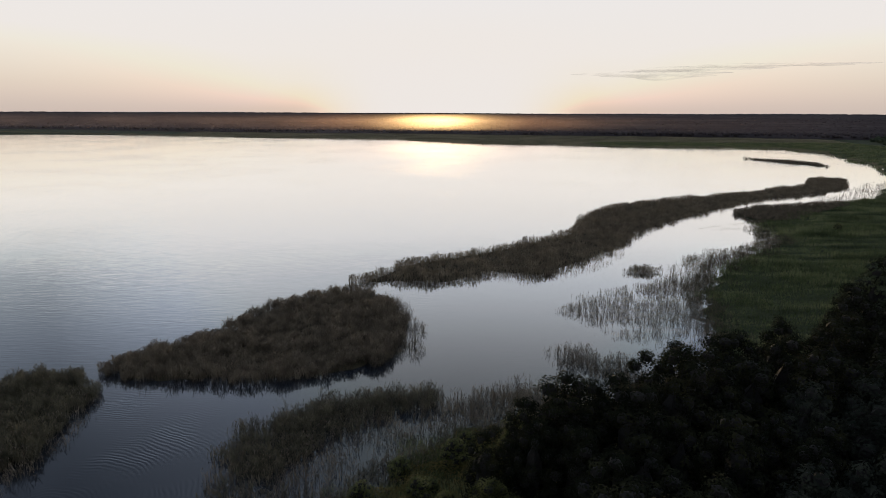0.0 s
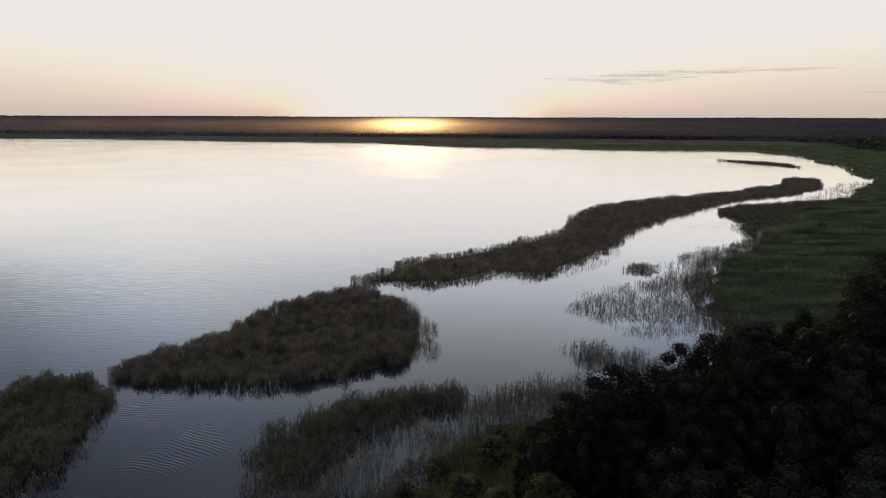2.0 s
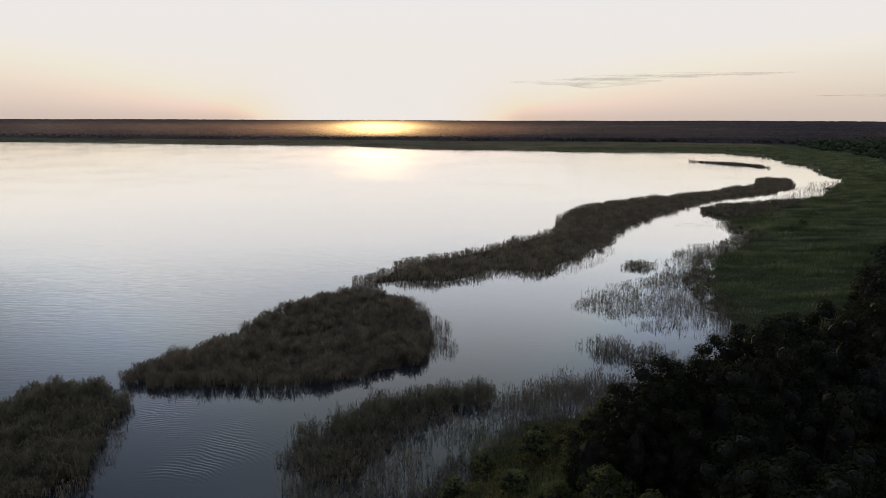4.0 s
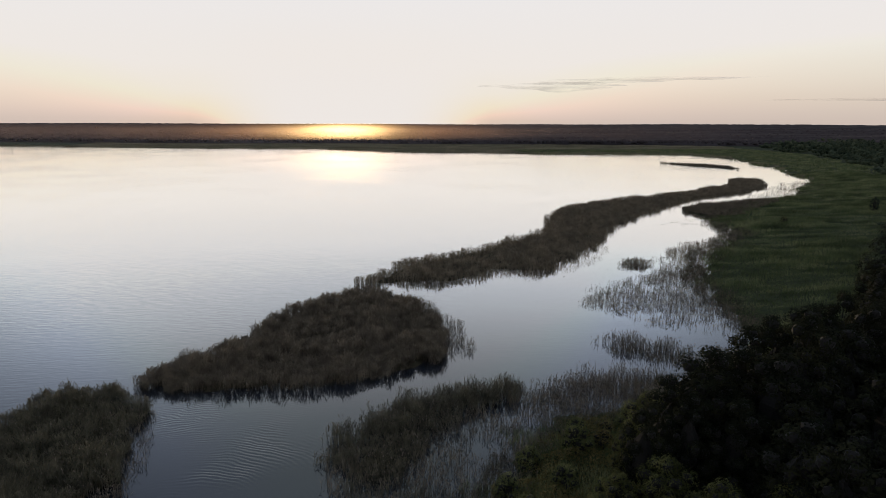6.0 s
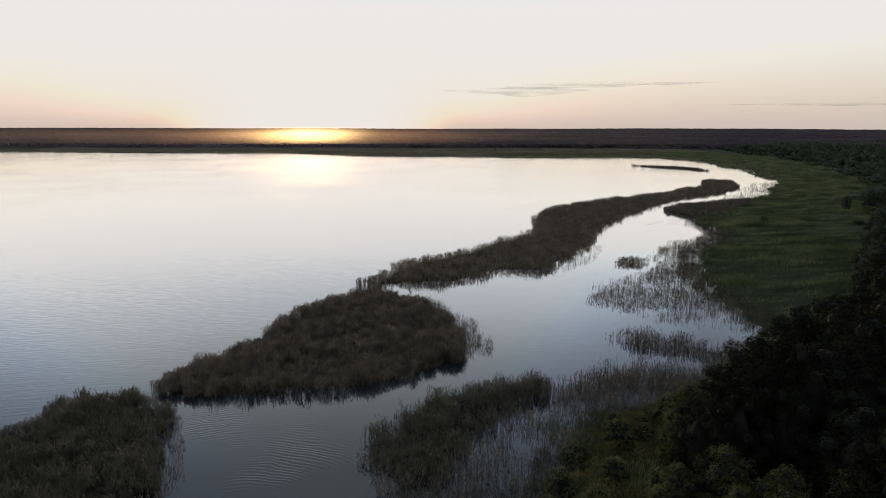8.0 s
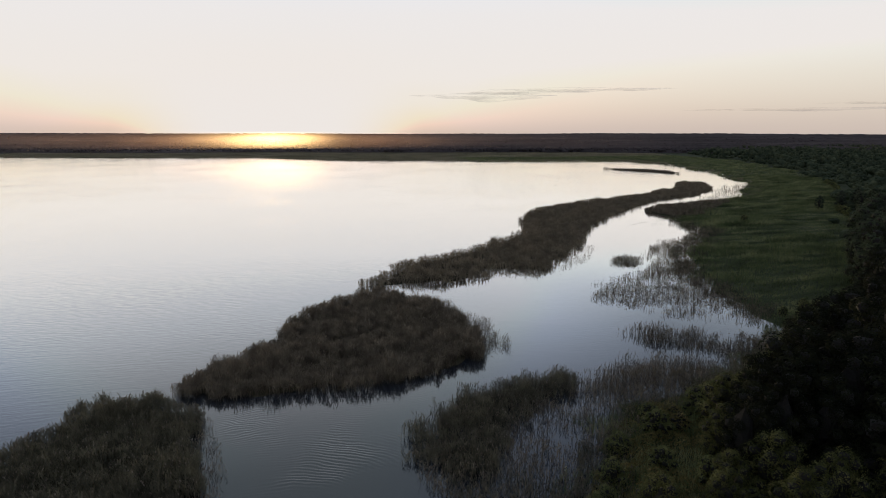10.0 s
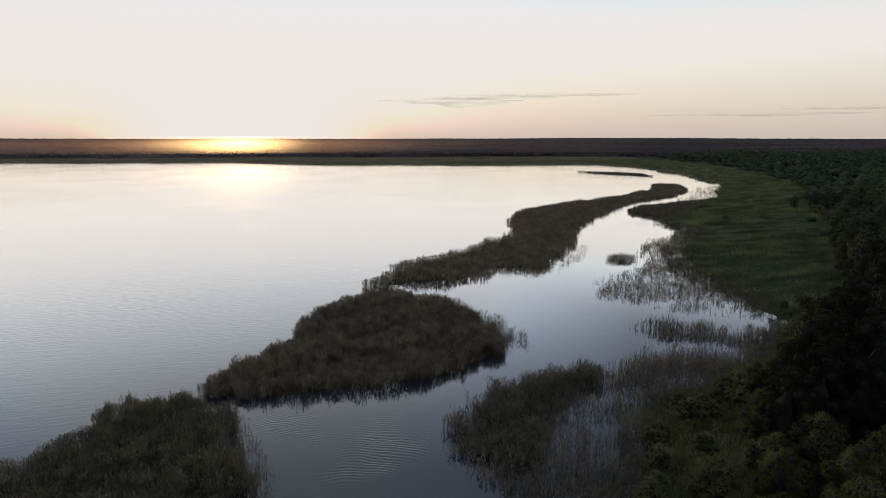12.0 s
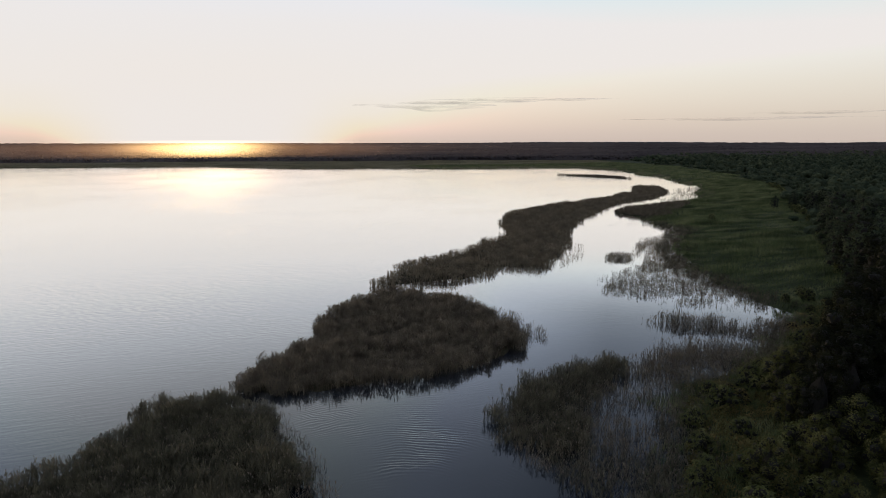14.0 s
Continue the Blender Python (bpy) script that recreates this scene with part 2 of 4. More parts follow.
def water_material():
    m, nodes, links, out = material("lake_water")
    geo = nodes.new("ShaderNodeNewGeometry")
    # wind ripples, longer across the wind than along it
    mapping = nodes.new("ShaderNodeMapping")
    mapping.inputs["Rotation"].default_value = (0, 0, radians(12))
    mapping.inputs["Scale"].default_value = (0.24, 1.25, 1.0)
    links.new(geo.outputs["Position"], mapping.inputs["Vector"])
    fine = nodes.new("ShaderNodeTexNoise")
    fine.inputs["Scale"].default_value, fine.inputs["Detail"].default_value = 1.0, 4
    links.new(mapping.outputs[0], fine.inputs["Vector"])
    # calm and ruffled stretches
    calm = nodes.new("ShaderNodeTexNoise")
    calm.inputs["Scale"].default_value, calm.inputs["Detail"].default_value = 0.012, 3
    links.new(geo.outputs["Position"], calm.inputs["Vector"])
    gain = nodes.new("ShaderNodeMapRange")
    gain.inputs[1].default_value, gain.inputs[2].default_value = 0.42, 0.62
    gain.inputs[3].default_value, gain.inputs[4].default_value = 0.4, 1.1
    links.new(calm.outputs[0], gain.inputs[0])
    # the reed banks shelter the lagoon behind them from the wind
    over = nodes.new("ShaderNodeVectorMath")
    over.operation = "DOT_PRODUCT"
    over.inputs[1].default_value = (-0.71, 0.70, 0.0)
    links.new(geo.outputs["Position"], over.inputs[0])
    open_side = nodes.new("ShaderNodeMapRange")
    open_side.interpolation_type = "SMOOTHSTEP"
    open_side.inputs[1].default_value, open_side.inputs[2].default_value = 108.0, 150.0
    open_side.inputs[3].default_value, open_side.inputs[4].default_value = 0.16, 0.95
    links.new(over.outputs["Value"], open_side.inputs[0])
    wind = nodes.new("ShaderNodeMath")
    wind.operation = "MULTIPLY"
    links.new(gain.outputs[0], wind.inputs[0])
    links.new(open_side.outputs[0], wind.inputs[1])
    high = nodes.new("ShaderNodeMath")
    high.operation = "MULTIPLY"
    links.new(fine.outputs[0], high.inputs[0])
    links.new(wind.outputs[0], high.inputs[1])
    # rings that spread over the small bay between the reed beds
    shift = nodes.new("ShaderNodeMapping")
    shift.inputs["Location"].default_value = (57.0, -74.0, 0.0)
    links.new(geo.outputs["Position"], shift.inputs["Vector"])
    rings = nodes.new("ShaderNodeTexWave")
    rings.wave_type, rings.rings_direction = "RINGS", "Z"
    rings.inputs["Scale"].default_value, rings.inputs["Distortion"].default_value = 0.42, 13.0
    rings.inputs["Detail"].default_value, rings.inputs["Detail Scale"].default_value = 3.0, 0.34
    links.new(shift.outputs[0], rings.inputs["Vector"])
    far = nodes.new("ShaderNodeVectorMath")
    far.operation = "LENGTH"
    links.new(shift.outputs[0], far.inputs[0])
    fade = nodes.new("ShaderNodeMapRange")
    fade.interpolation_type = "SMOOTHSTEP"
    fade.inputs[1].default_value, fade.inputs[2].default_value = 8.0, 58.0
    fade.inputs[3].default_value, fade.inputs[4].default_value = 1.0, 0.0
    links.new(far.outputs["Value"], fade.inputs[0])
    ring_high = nodes.new("ShaderNodeMath")
    ring_high.operation = "MULTIPLY"
    broken = nodes.new("ShaderNodeTexNoise")
    broken.inputs["Scale"].default_value, broken.inputs["Detail"].default_value = 0.09, 3
    links.new(geo.outputs["Position"], broken.inputs["Vector"])
    part_of = nodes.new("ShaderNodeMapRange")
    part_of.inputs[1].default_value, part_of.inputs[2].default_value = 0.40, 0.64
    part_of.inputs[3].default_value, part_of.inputs[4].default_value = 0.0, 0.36
    links.new(broken.outputs[0], part_of.inputs[0])
    ring_part = nodes.new("ShaderNodeMath")
    ring_part.operation = "MULTIPLY"
    links.new(rings.outputs["Fac"], ring_part.inputs[0])
    links.new(part_of.outputs[0], ring_part.inputs[1])
    links.new(ring_part.outputs[0], ring_high.inputs[0])
    links.new(fade.outputs[0], ring_high.inputs[1])
    both = nodes.new("ShaderNodeMath")
    both.operation = "ADD"
    links.new(high.outputs[0], both.inputs[0])
    links.new(ring_high.outputs[0], both.inputs[1])
    bump = nodes.new("ShaderNodeBump")
    bump.inputs["Strength"].default_value, bump.inputs["Distance"].default_value = 0.45, 0.12
    links.new(both.outputs[0], bump.inputs["Height"])
    body = nodes.new("ShaderNodeBsdfDiffuse")
    body.inputs[0].default_value = (0.014, 0.018, 0.025, 1)
    gloss = nodes.new("ShaderNodeBsdfGlossy")
    gloss.inputs["Color"].default_value = (1.0, 0.99, 0.965, 1)
    gloss.inputs["Roughness"].default_value = 0.07
    links.new(bump.outputs[0], gloss.inputs["Normal"])
    wide = nodes.new("ShaderNodeBsdfGlossy")
    wide.inputs["Color"].default_value = (1, 1, 1, 1)
    wide.inputs["Roughness"].default_value = 0.40
    lobes = nodes.new("ShaderNodeMixShader")
    lobes.inputs[0].default_value = 0.009
    links.new(gloss.outputs[0], lobes.inputs[1])
    links.new(wide.outputs[0], lobes.inputs[2])
    fres = nodes.new("ShaderNodeFresnel")
    fres.inputs["IOR"].default_value = 1.33
    links.new(bump.outputs[0], fres.inputs["Normal"])
    lift = ramp(nodes, [(at, (v, v, v)) for at, v in ((0.02, 0.03), (0.06, 0.07), (0.085, 0.13), (0.12, 0.245), (0.18, 0.46), (0.31, 0.83), (0.5, 1.0))])
    links.new(fres.outputs[0], lift.inputs[0])
    mixer = nodes.new("ShaderNodeMixShader")
    links.new(lift.outputs[0], mixer.inputs[0])
    links.new(body.outputs[0], mixer.inputs[1])
    links.new(lobes.outputs[0], mixer.inputs[2])
    links.new(mixer.outputs[0], out.inputs[0])
    return m


WATER = water_material()
GROUND = earth_material("meadow_soil", [(0.3, (0.026, 0.032, 0.014)), (0.5, (0.042, 0.05, 0.021)), (0.7, (0.065, 0.068, 0.032))], 22.0, 1.2)
THATCH = earth_material("reed_thatch", [(0.3, (0.03, 0.026, 0.016)), (0.6, (0.07, 0.058, 0.034))], 5.0, 0.4)
MUD = earth_material("shore_mud", [(0.3, (0.05, 0.042, 0.034)), (0.7, (0.12, 0.10, 0.08))], 2.0, 0.2)
REED = leaf_material("reed_blades", (0.08, 0.064, 0.048), (0.196, 0.157, 0.112), (0.38, 0.305, 0.215), 2.2, 0.35, 0.8, 0.68)
REED_BROWN = leaf_material("brown_reed_blades", (0.10, 0.079, 0.056), (0.225, 0.178, 0.122), (0.39, 0.315, 0.215), 3.6, 0.35, 0.8, 0.68)
REED_GREEN = leaf_material("green_reed_blades", (0.052, 0.047, 0.036), (0.13, 0.117, 0.079), (0.27, 0.228, 0.147), 2.2, 0.35, 0.8, 0.68)
PLUME = leaf_material("reed_plumes", (0.13, 0.1, 0.078), (0.215, 0.17, 0.13), (0.34, 0.27, 0.21), 7.0, 0.35)
# sedge's own patches plus tussock shading, put into colour as dark and light bands
SEDGE = leaf_material("meadow_sedge", (0.05, 0.06, 0.029), (0.15, 0.176, 0.078), (0.36, 0.345, 0.168), 5.0, 0.4, 0.8, 0.84, bands=True)
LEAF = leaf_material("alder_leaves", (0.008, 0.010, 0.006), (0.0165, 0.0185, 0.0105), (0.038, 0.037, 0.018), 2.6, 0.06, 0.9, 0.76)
WILLOW = leaf_material("willow_leaves", (0.05, 0.058, 0.021), (0.122, 0.13, 0.05), (0.26, 0.245, 0.098), 2.2, 0.25, 0.7, 0.72)
WOOD_LEAF = leaf_material("woodland_leaves", (0.023, 0.031, 0.02), (0.052, 0.065, 0.04), (0.108, 0.12, 0.068), 9.0, 0.12, 0.9, 0.6)
# greyish mauve instead of green: distance haze put into the leaf colour
HAZED_LEAF = leaf_material("hazed_forest_leaves", (0.042, 0.036, 0.037), (0.062, 0.052, 0.053), (0.092, 0.076, 0.074), 150.0, 0.02, 1.0, 0.75, bands=True)
MARSH_GRASS = leaf_material("far_marsh_grass", (0.17, 0.15, 0.096), (0.28, 0.24, 0.16), (0.4, 0.34, 0.23), 60.0, 0.45, 0.7, 0.6)
HERB = leaf_material("shore_herbs", (0.082, 0.07, 0.027), (0.178, 0.146, 0.058), (0.36, 0.265, 0.108), 3.0, 0.3, 0.8, 0.65)
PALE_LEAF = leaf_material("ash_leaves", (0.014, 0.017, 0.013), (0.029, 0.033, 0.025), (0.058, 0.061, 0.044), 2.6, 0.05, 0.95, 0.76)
YOUNG_LEAF = leaf_material("young_leaves", (0.03, 0.033, 0.013), (0.084, 0.087, 0.033), (0.21, 0.19, 0.075), 2.2, 0.2, 0.9, 0.72)
BARK_AND_SHADE = bark_and_shade_material()

# ---------------------------------------------------------------- plan of the shore
LAKE = [(-45, 52), (-25, 69), (-14, 79), (-7, 88), (0, 95), (21, 100), (32, 104), (38, 110), (46, 116), (56, 122), (60, 130),
        (63, 142), (67, 158), (72, 170), (78, 187), (90, 206), (112, 227), (137, 257), (140, 274), (150, 300), (148, 322),
        (158, 338), (175, 346), (200, 354), (229, 367), (265, 391), (302, 431), (345, 472), (361, 493), (377, 552),
        (417, 610), (441, 696), (474, 800), (470, 888), (373, 909), (257, 929), (176, 984), (65, 1009), (-89, 1152),
        (-306, 1203), (-554, 1287), (-787, 1356), (-1050, 1400), (-1700, 1300), (-1900, 300), (-700, -40), (-150, 10), (-75, 30)]
FOREST_EDGE = [(-70, -40), (-34, 40), (-12, 60), (4, 72), (22, 84), (40, 96), (66, 110), (107, 152), (150, 192), (203, 236), (255, 300), (335, 375),
               (430, 480), (525, 610), (640, 850), (700, 1060)]

# ---------------------------------------------------------------- ground and water


def spaced(fine0, fine1, step, ends, grow=1.18):
    mid = list(np.arange(fine0, fine1 + step, step))
    lo, hi, s = [], [], step
    x = fine0
    while x > ends[0]:
        s *= grow
        x -= s
        lo.append(max(x, ends[0]))
    s, x = step, mid[-1]
    while x < ends[1]:
        s *= grow
        x += s
        hi.append(min(x, ends[1]))
    return np.array(lo[::-1] + mid + hi)


def ground_height(x, y):
    """Flat wet land a little over the lake, and the lake's bed below it."""
    d = inside_distance(LAKE, x, y)
    d = d + np.clip(2 - np.abs(d) / 14, 0, 1) * (7 * (wobble(x, y, 11, 31) - 0.5) + 3 * (wobble(x, y, 4.5, 33) - 0.5))
    bank = np.clip(-d / 6.0, -1, 1)
    land = 0.12 + 0.5 * np.clip((-d - 3) / 40, 0, 1) + 0.35 * wobble(x, y, 17, 3) * np.clip(-d / 10, 0, 1)
    z = np.where(d > 0, -0.15 - 1.2 * np.clip(d / 9, 0, 1), np.where(bank > 0, land, 0))
    r = np.hypot(x, y)
    return z + np.clip((r - 1500) / 3200, 0, 1) * 26


gx = spaced(-110, 330, 2.5, (-4600, 4600))
gy = spaced(20, 520, 2.5, (-4600, 4600))
X, Y = np.meshgrid(gx, gy)
Z = ground_height(X, Y)
idx = np.arange(X.size).reshape(X.shape)
quads = np.stack([idx[:-1, :-1], idx[:-1, 1:], idx[1:, 1:], idx[1:, :-1]], -1).reshape(-1, 4)
ground = new("ground", mesh_from("ground", [(np.stack([X, Y, Z], -1), quads, 0)], [GROUND], True))
tagged(ground, "flat marshy meadow ground with dark green growth", "ground", kind="structure")

wx, wy = spaced(-100, 300, 25.0, (-2100, 620)), spaced(0, 500, 25.0, (-120, 1500))
X, Y = np.meshgrid(wx, wy)
idx = np.arange(X.size).reshape(X.shape)
quads = np.stack([idx[:-1, :-1], idx[:-1, 1:], idx[1:, 1:], idx[1:, :-1]], -1).reshape(-1, 4)
water = new("water", mesh_from("water", [(np.stack([X, Y, 0 * X], -1), quads, 0)], [WATER], True))
tagged(water, "calm lake water that mirrors the sunset sky", "lake", kind="structure")

# ---------------------------------------------------------------- reeds


def unit(a):
    return np.stack([np.cos(a), np.sin(a), 0 * a], -1)


def tussocks(x, y, size, seed):
    """Offset of each point from the middle of its tussock, in tussock sizes, and a number 0..1 of that tussock."""
    best = np.full(len(x), 1e9)
    off, own = np.zeros((len(x), 2)), np.zeros(len(x))
    ix, iy = np.floor(x / size), np.floor(y / size)
    for i in (-1, 0, 1):
        for j in (-1, 0, 1):
            cx = (ix + i + 0.1 + 0.8 * lattice(ix + i, iy + j, seed)) * size
            cy = (iy + j + 0.1 + 0.8 * lattice(ix + i, iy + j, seed + 1)) * size
            dx, dy = (x - cx) / size, (y - cy) / size
            near = dx * dx + dy * dy < best
            best = np.where(near, dx * dx + dy * dy, best)
            off[near] = np.stack([dx, dy], -1)[near]
            own = np.where(near, lattice(ix + i, iy + j, seed + 2), own)
    return off, own


def reed_chunks(x, y, z, h, width, leaves, plume, seed_lean=0.12, spill=None):
    """Stalks bent at the top, with drooping leaves and a feathery head."""
    n = len(x)
    out = []
    base = np.stack([x, y, z], -1)
    lean = unit(rng.uniform(0, 2 * np.pi, n)) * (h * rng.uniform(0, seed_lean * 2, n))[:, None] + np.array([0.05, -0.03, 0]) * h[:, None]
    if spill is not None:
        lean[:, :2] += spill * (0.42 * h)[:, None]
    up = np.array([0, 0, 1.0])

    def along(s):
        s = np.asarray(s)
        return base + up * (h * s)[:, None] + lean * (s ** 2)[:, None]

    side = unit(rng.uniform(0, np.pi, n))
    w = width * rng.uniform(0.7, 1.3, n)
    rows = []
    for s, k in ((0, 0.5), (0.55, 0.5), (1.0, 0.2)):
        p = along(np.full(n, s))
        rows += [p - side * (w * k)[:, None], p + side * (w * k)[:, None]]
    pts = np.stack(rows, 1)
    first = 6 * np.arange(n)[:, None]
    out.append((pts, np.concatenate([first + [0, 1, 3, 2], first + [2, 3, 5, 4]]), 0))
    for k in range(leaves):
        s = rng.uniform(0.35, 0.98, n)
        p = along(s)
        way = unit(rng.uniform(0, 2 * np.pi, n))
        length = h * rng.uniform(0.18, 0.36, n)
        across = np.cross(way, up)
        lw = (width * rng.uniform(1.3, 2.6, n) * 0.5)[:, None]
        mid = p + way * (length * 0.55)[:, None] + up * (length * rng.uniform(0.35, 0.95, n))[:, None]
        tip = p + way * length[:, None] * 0.85 + up * (length * rng.uniform(-0.25, 1.1, n))[:, None]
        pts = np.stack([p - across * lw * 0.6, p + across * lw * 0.6, mid + across * lw, mid - across * lw, tip], 1)
        first = 5 * np.arange(n)[:, None]
        out.append((pts, first + [0, 1, 2, 3], 0))
        out.append((pts[:, 2:].copy(), 3 * np.arange(n)[:, None] + [1, 0, 2], 0))
    if plume > 0:
        pick = rng.random(n) < plume
        m = int(pick.sum())
        top = along(np.ones(n))[pick]
        droop = unit(rng.uniform(0, 2 * np.pi, m))
        size = rng.uniform(0.22, 0.38, m)
        across = np.cross(droop, up)
        wide = (size * 0.22 + width * 0.4)[:, None]
        pts = np.stack([top, top + droop * (size * 0.2)[:, None] + up * (size * 0.55)[:, None] - across * wide,
                        top + droop * (size * 0.7)[:, None] + up * (size * 0.9)[:, None],
                        top + droop * (size * 0.2)[:, None] + up * (size * 0.55)[:, None] + across * wide], 1)
        out.append((pts, 4 * np.arange(m)[:, None] + [0, 1, 2, 3], 1))
    return out


def mat_chunk(poly, step, inset, top, seed):
    """The matted thatch of old stalks that a dense bed stands on."""
    xs, ys = [p[0] for p in poly], [p[1] for p in poly]
    X, Y = np.meshgrid(np.arange(min(xs), max(xs) + step, step), np.arange(min(ys), max(ys) + step, step))
    d = inside_distance(poly, X, Y) + 2.2 * (wobble(X, Y, 3.5, seed) - 0.5) - inset
    Z = np.where(d > 0, np.minimum(0.15 + d * 0.5, top), -0.25) + 0.35 * (wobble(X, Y, 2.2, seed + 5) - 0.5)
    idx = np.arange(X.size).reshape(X.shape)
    q = np.stack([idx[:-1, :-1], idx[:-1, 1:], idx[1:, 1:], idx[1:, :-1]], -1).reshape(-1, 4)
    q = q[(d.ravel()[q] > -step).any(1)]
    used, back = np.unique(q, return_inverse=True)
    return (np.stack([X, Y, Z], -1).reshape(-1, 3)[used], back.reshape(-1, 4), 2)


def reed_bed(label, poly, height, per_m2, width=0.06, leaves=4, plume=0.5, ragged=1.6, mat=True, thin=0.0, seed=0, name="reed_bed", grow=0.9, blades=REED, soft_edge=0.0, tuft=2.4):
    x, y, d = scatter(poly, per_m2, ragged, 4.0, seed, grow)
    if soft_edge:
        keep = rng.random(len(x)) < np.clip(d / soft_edge, 0.1, 1)
        x, y, d = x[keep], y[keep], d[keep]
    if thin:
        keep = wobble(x, y, 5.0, seed + 9) * 0.6 + wobble(x, y, 1.8, seed + 11) * 0.4 > thin
        x, y, d = x[keep], y[keep], d[keep]
    off, own = tussocks(x, y, tuft, seed + 3)
    dome = 1.2 + 0.4 * (own - 0.5) - 1.05 * np.minimum(0.55, off[:, 0] ** 2 + off[:, 1] ** 2)
    h = height * (0.56 + 0.52 * wobble(x, y, 7.0, seed + 2)) * dome * rng.uniform(0.6 if thin else 0.84, 1.12, len(x))
    h *= 0.85 + 0.15 * np.clip(d / 2.5, 0, 1)
    z = np.maximum(ground_height(x, y), -0.4) - 0.05
    h = h + np.minimum(0, z) * -1
    chunks = reed_chunks(x, y, z, h, width, leaves, plume, 0.12 if thin else 0.07, off)
    if mat:
        chunks.append(mat_chunk(poly, 1.0 if per_m2 > 4 else 2.0, 1.3, height * 0.22, seed))
    bed = new(name, mesh_from(name, chunks, [blades, PLUME, THATCH]))
    return tagged(bed, label, "reeds", kind="stuff")


BED_A = [(-104, 96), (-97, 99), (-92, 103), (-89, 107), (-88, 113), (-85, 117), (-80, 118.5), (-75, 116), (-70, 112), (-68.5, 106),
         (-67.5, 98), (-67, 88), (-69, 79), (-80, 74), (-100, 77), (-115, 86)]
BED_B = [(-73.5, 127), (-68, 129), (-63, 134), (-58, 139), (-54, 145), (-54, 153), (-47, 166), (-35, 175), (-28.5, 177), (-20.5, 168.5), (-16.5, 159.5),
         (-13.2, 147), (-12.5, 135), (-17, 125), (-26, 119.5), (-36, 117.5), (-47, 117.5), (-57, 116), (-66, 117), (-72, 121.5)]
BED_C = [(-30, 191), (-24, 197), (-14, 214), (1, 225), (23, 239), (33, 252), (50, 266), (60, 286), (69, 313), (88, 344), (119, 368), (169, 393),
         (210, 417), (258, 451), (283, 490), (300, 500), (306, 488), (283, 448), (240, 408), (218, 399), (187, 381), (160, 357), (137, 333),
         (115, 314), (98, 289), (88, 282), (74, 259), (61, 238), (49, 220), (39, 210), (28, 199), (13, 204), (8, 197), (-3, 190), (-18, 191)]
BED_D = [(337, 716), (357, 694), (374, 680), (377, 650), (370, 612), (364, 640), (352, 664)]
BED_SPIT = [(148, 322), (155, 335), (173, 347), (197, 355), (218, 364), (230, 360), (212, 343), (165, 303), (152, 303)]
THIN_L = [(214, 372), (250, 398), (282, 436), (318, 470), (352, 478), (350, 462), (312, 420), (272, 381), (232, 359)]
BED_F = [(21, 131), (30, 133), (36, 128), (42, 122), (50, 118), (43, 111), (35, 110), (27, 117), (21, 124)]
BED_LOW = [(-36, 85), (-29, 82), (-21, 76), (-18, 70), (-25, 67), (-38, 72)]
BED_G = [(-37, 90), (-36, 97), (-30, 104), (-22, 108), (-13, 110), (-4, 110), (-5, 106), (-14, 102), (-20, 95), (-23, 88), (-29, 83), (-35, 84)]
THIN_G = [(-38, 84), (-24, 106), (-3, 110), (19, 113), (27, 109), (34, 106), (20, 99), (0, 95), (-8, 87), (-14, 79), (-22, 72), (-34, 74)]
THIN_H = [(29, 163), (40, 177), (66, 190), (86, 224), (110, 240), (142, 264), (136, 254), (90, 208), (78, 187), (68, 158), (60, 134), (46, 138), (36, 147)]
BED_K = [(-8, 104), (-3, 109), (4, 112), (13, 116), (22, 117), (27, 111), (30, 104), (18, 101), (7, 99), (-1, 100)]
THIN_J = [(-26, 174), (-16, 170), (-11, 159), (-9, 146), (-9.5, 133), (-15, 123), (-15, 136), (-17, 148), (-21, 161)]
TUFT = [(59, 203), (62, 207), (66, 208), (69, 204), (66, 200), (62, 200)]

reed_bed("dense olive reed bed with brownish plumes in shallow lake water", BED_A, 2.5, 10.0, 0.04, 5, 0.25, 2.4, seed=11, grow=1.3, tuft=3.0, blades=REED_GREEN)
reed_bed("large rounded reed island, dark olive with brown plumes, in open water", BED_B, 2.6, 9.5, 0.044, 5, 0.25, 2.4, seed=23, grow=1.1, tuft=3.0)
reed_bed("long winding reed bank, dark green, dividing open lake from lagoon", BED_C, 2.3, 3.2, 0.09, 2, 0.3, 2.2, seed=37, grow=1.8, blades=REED_BROWN, tuft=4.0)
reed_bed("far thin strip of dark reeds standing in the lake", BED_D, 1.8, 1.6, 0.16, 2, 0.3, 2.5, seed=41)
reed_bed("dark reed spit at the meadow's water edge", BED_SPIT, 2.0, 2.2, 0.12, 3, 0.3, 2.0, seed=43)
reed_bed("loose green reed clump growing out of shallow water", BED_F, 1.9, 6.5, 0.04, 3, 0.3, 2.4, False, 0.33, seed=47, soft_edge=4.0)
reed_bed("upright olive reed clump with thin outer stalks", BED_G, 2.3, 12.0, 0.04, 4, 0.3, 2.8, False, 0.2, seed=53, soft_edge=3.5, tuft=3.4, blades=REED_GREEN)
reed_bed("loose dark reeds in the still water below the shore bushes", BED_LOW, 1.8, 5.0, 0.04, 3, 0.2, 2.6, False, 0.3, seed=151, soft_edge=4.0, blades=REED_GREEN)
reed_bed("scattered single reed stalks standing in shallow water", THIN_G, 1.8, 3.6, 0.035, 2, 0.4, 1.5, False, 0.32, seed=59, blades=REED_BROWN)
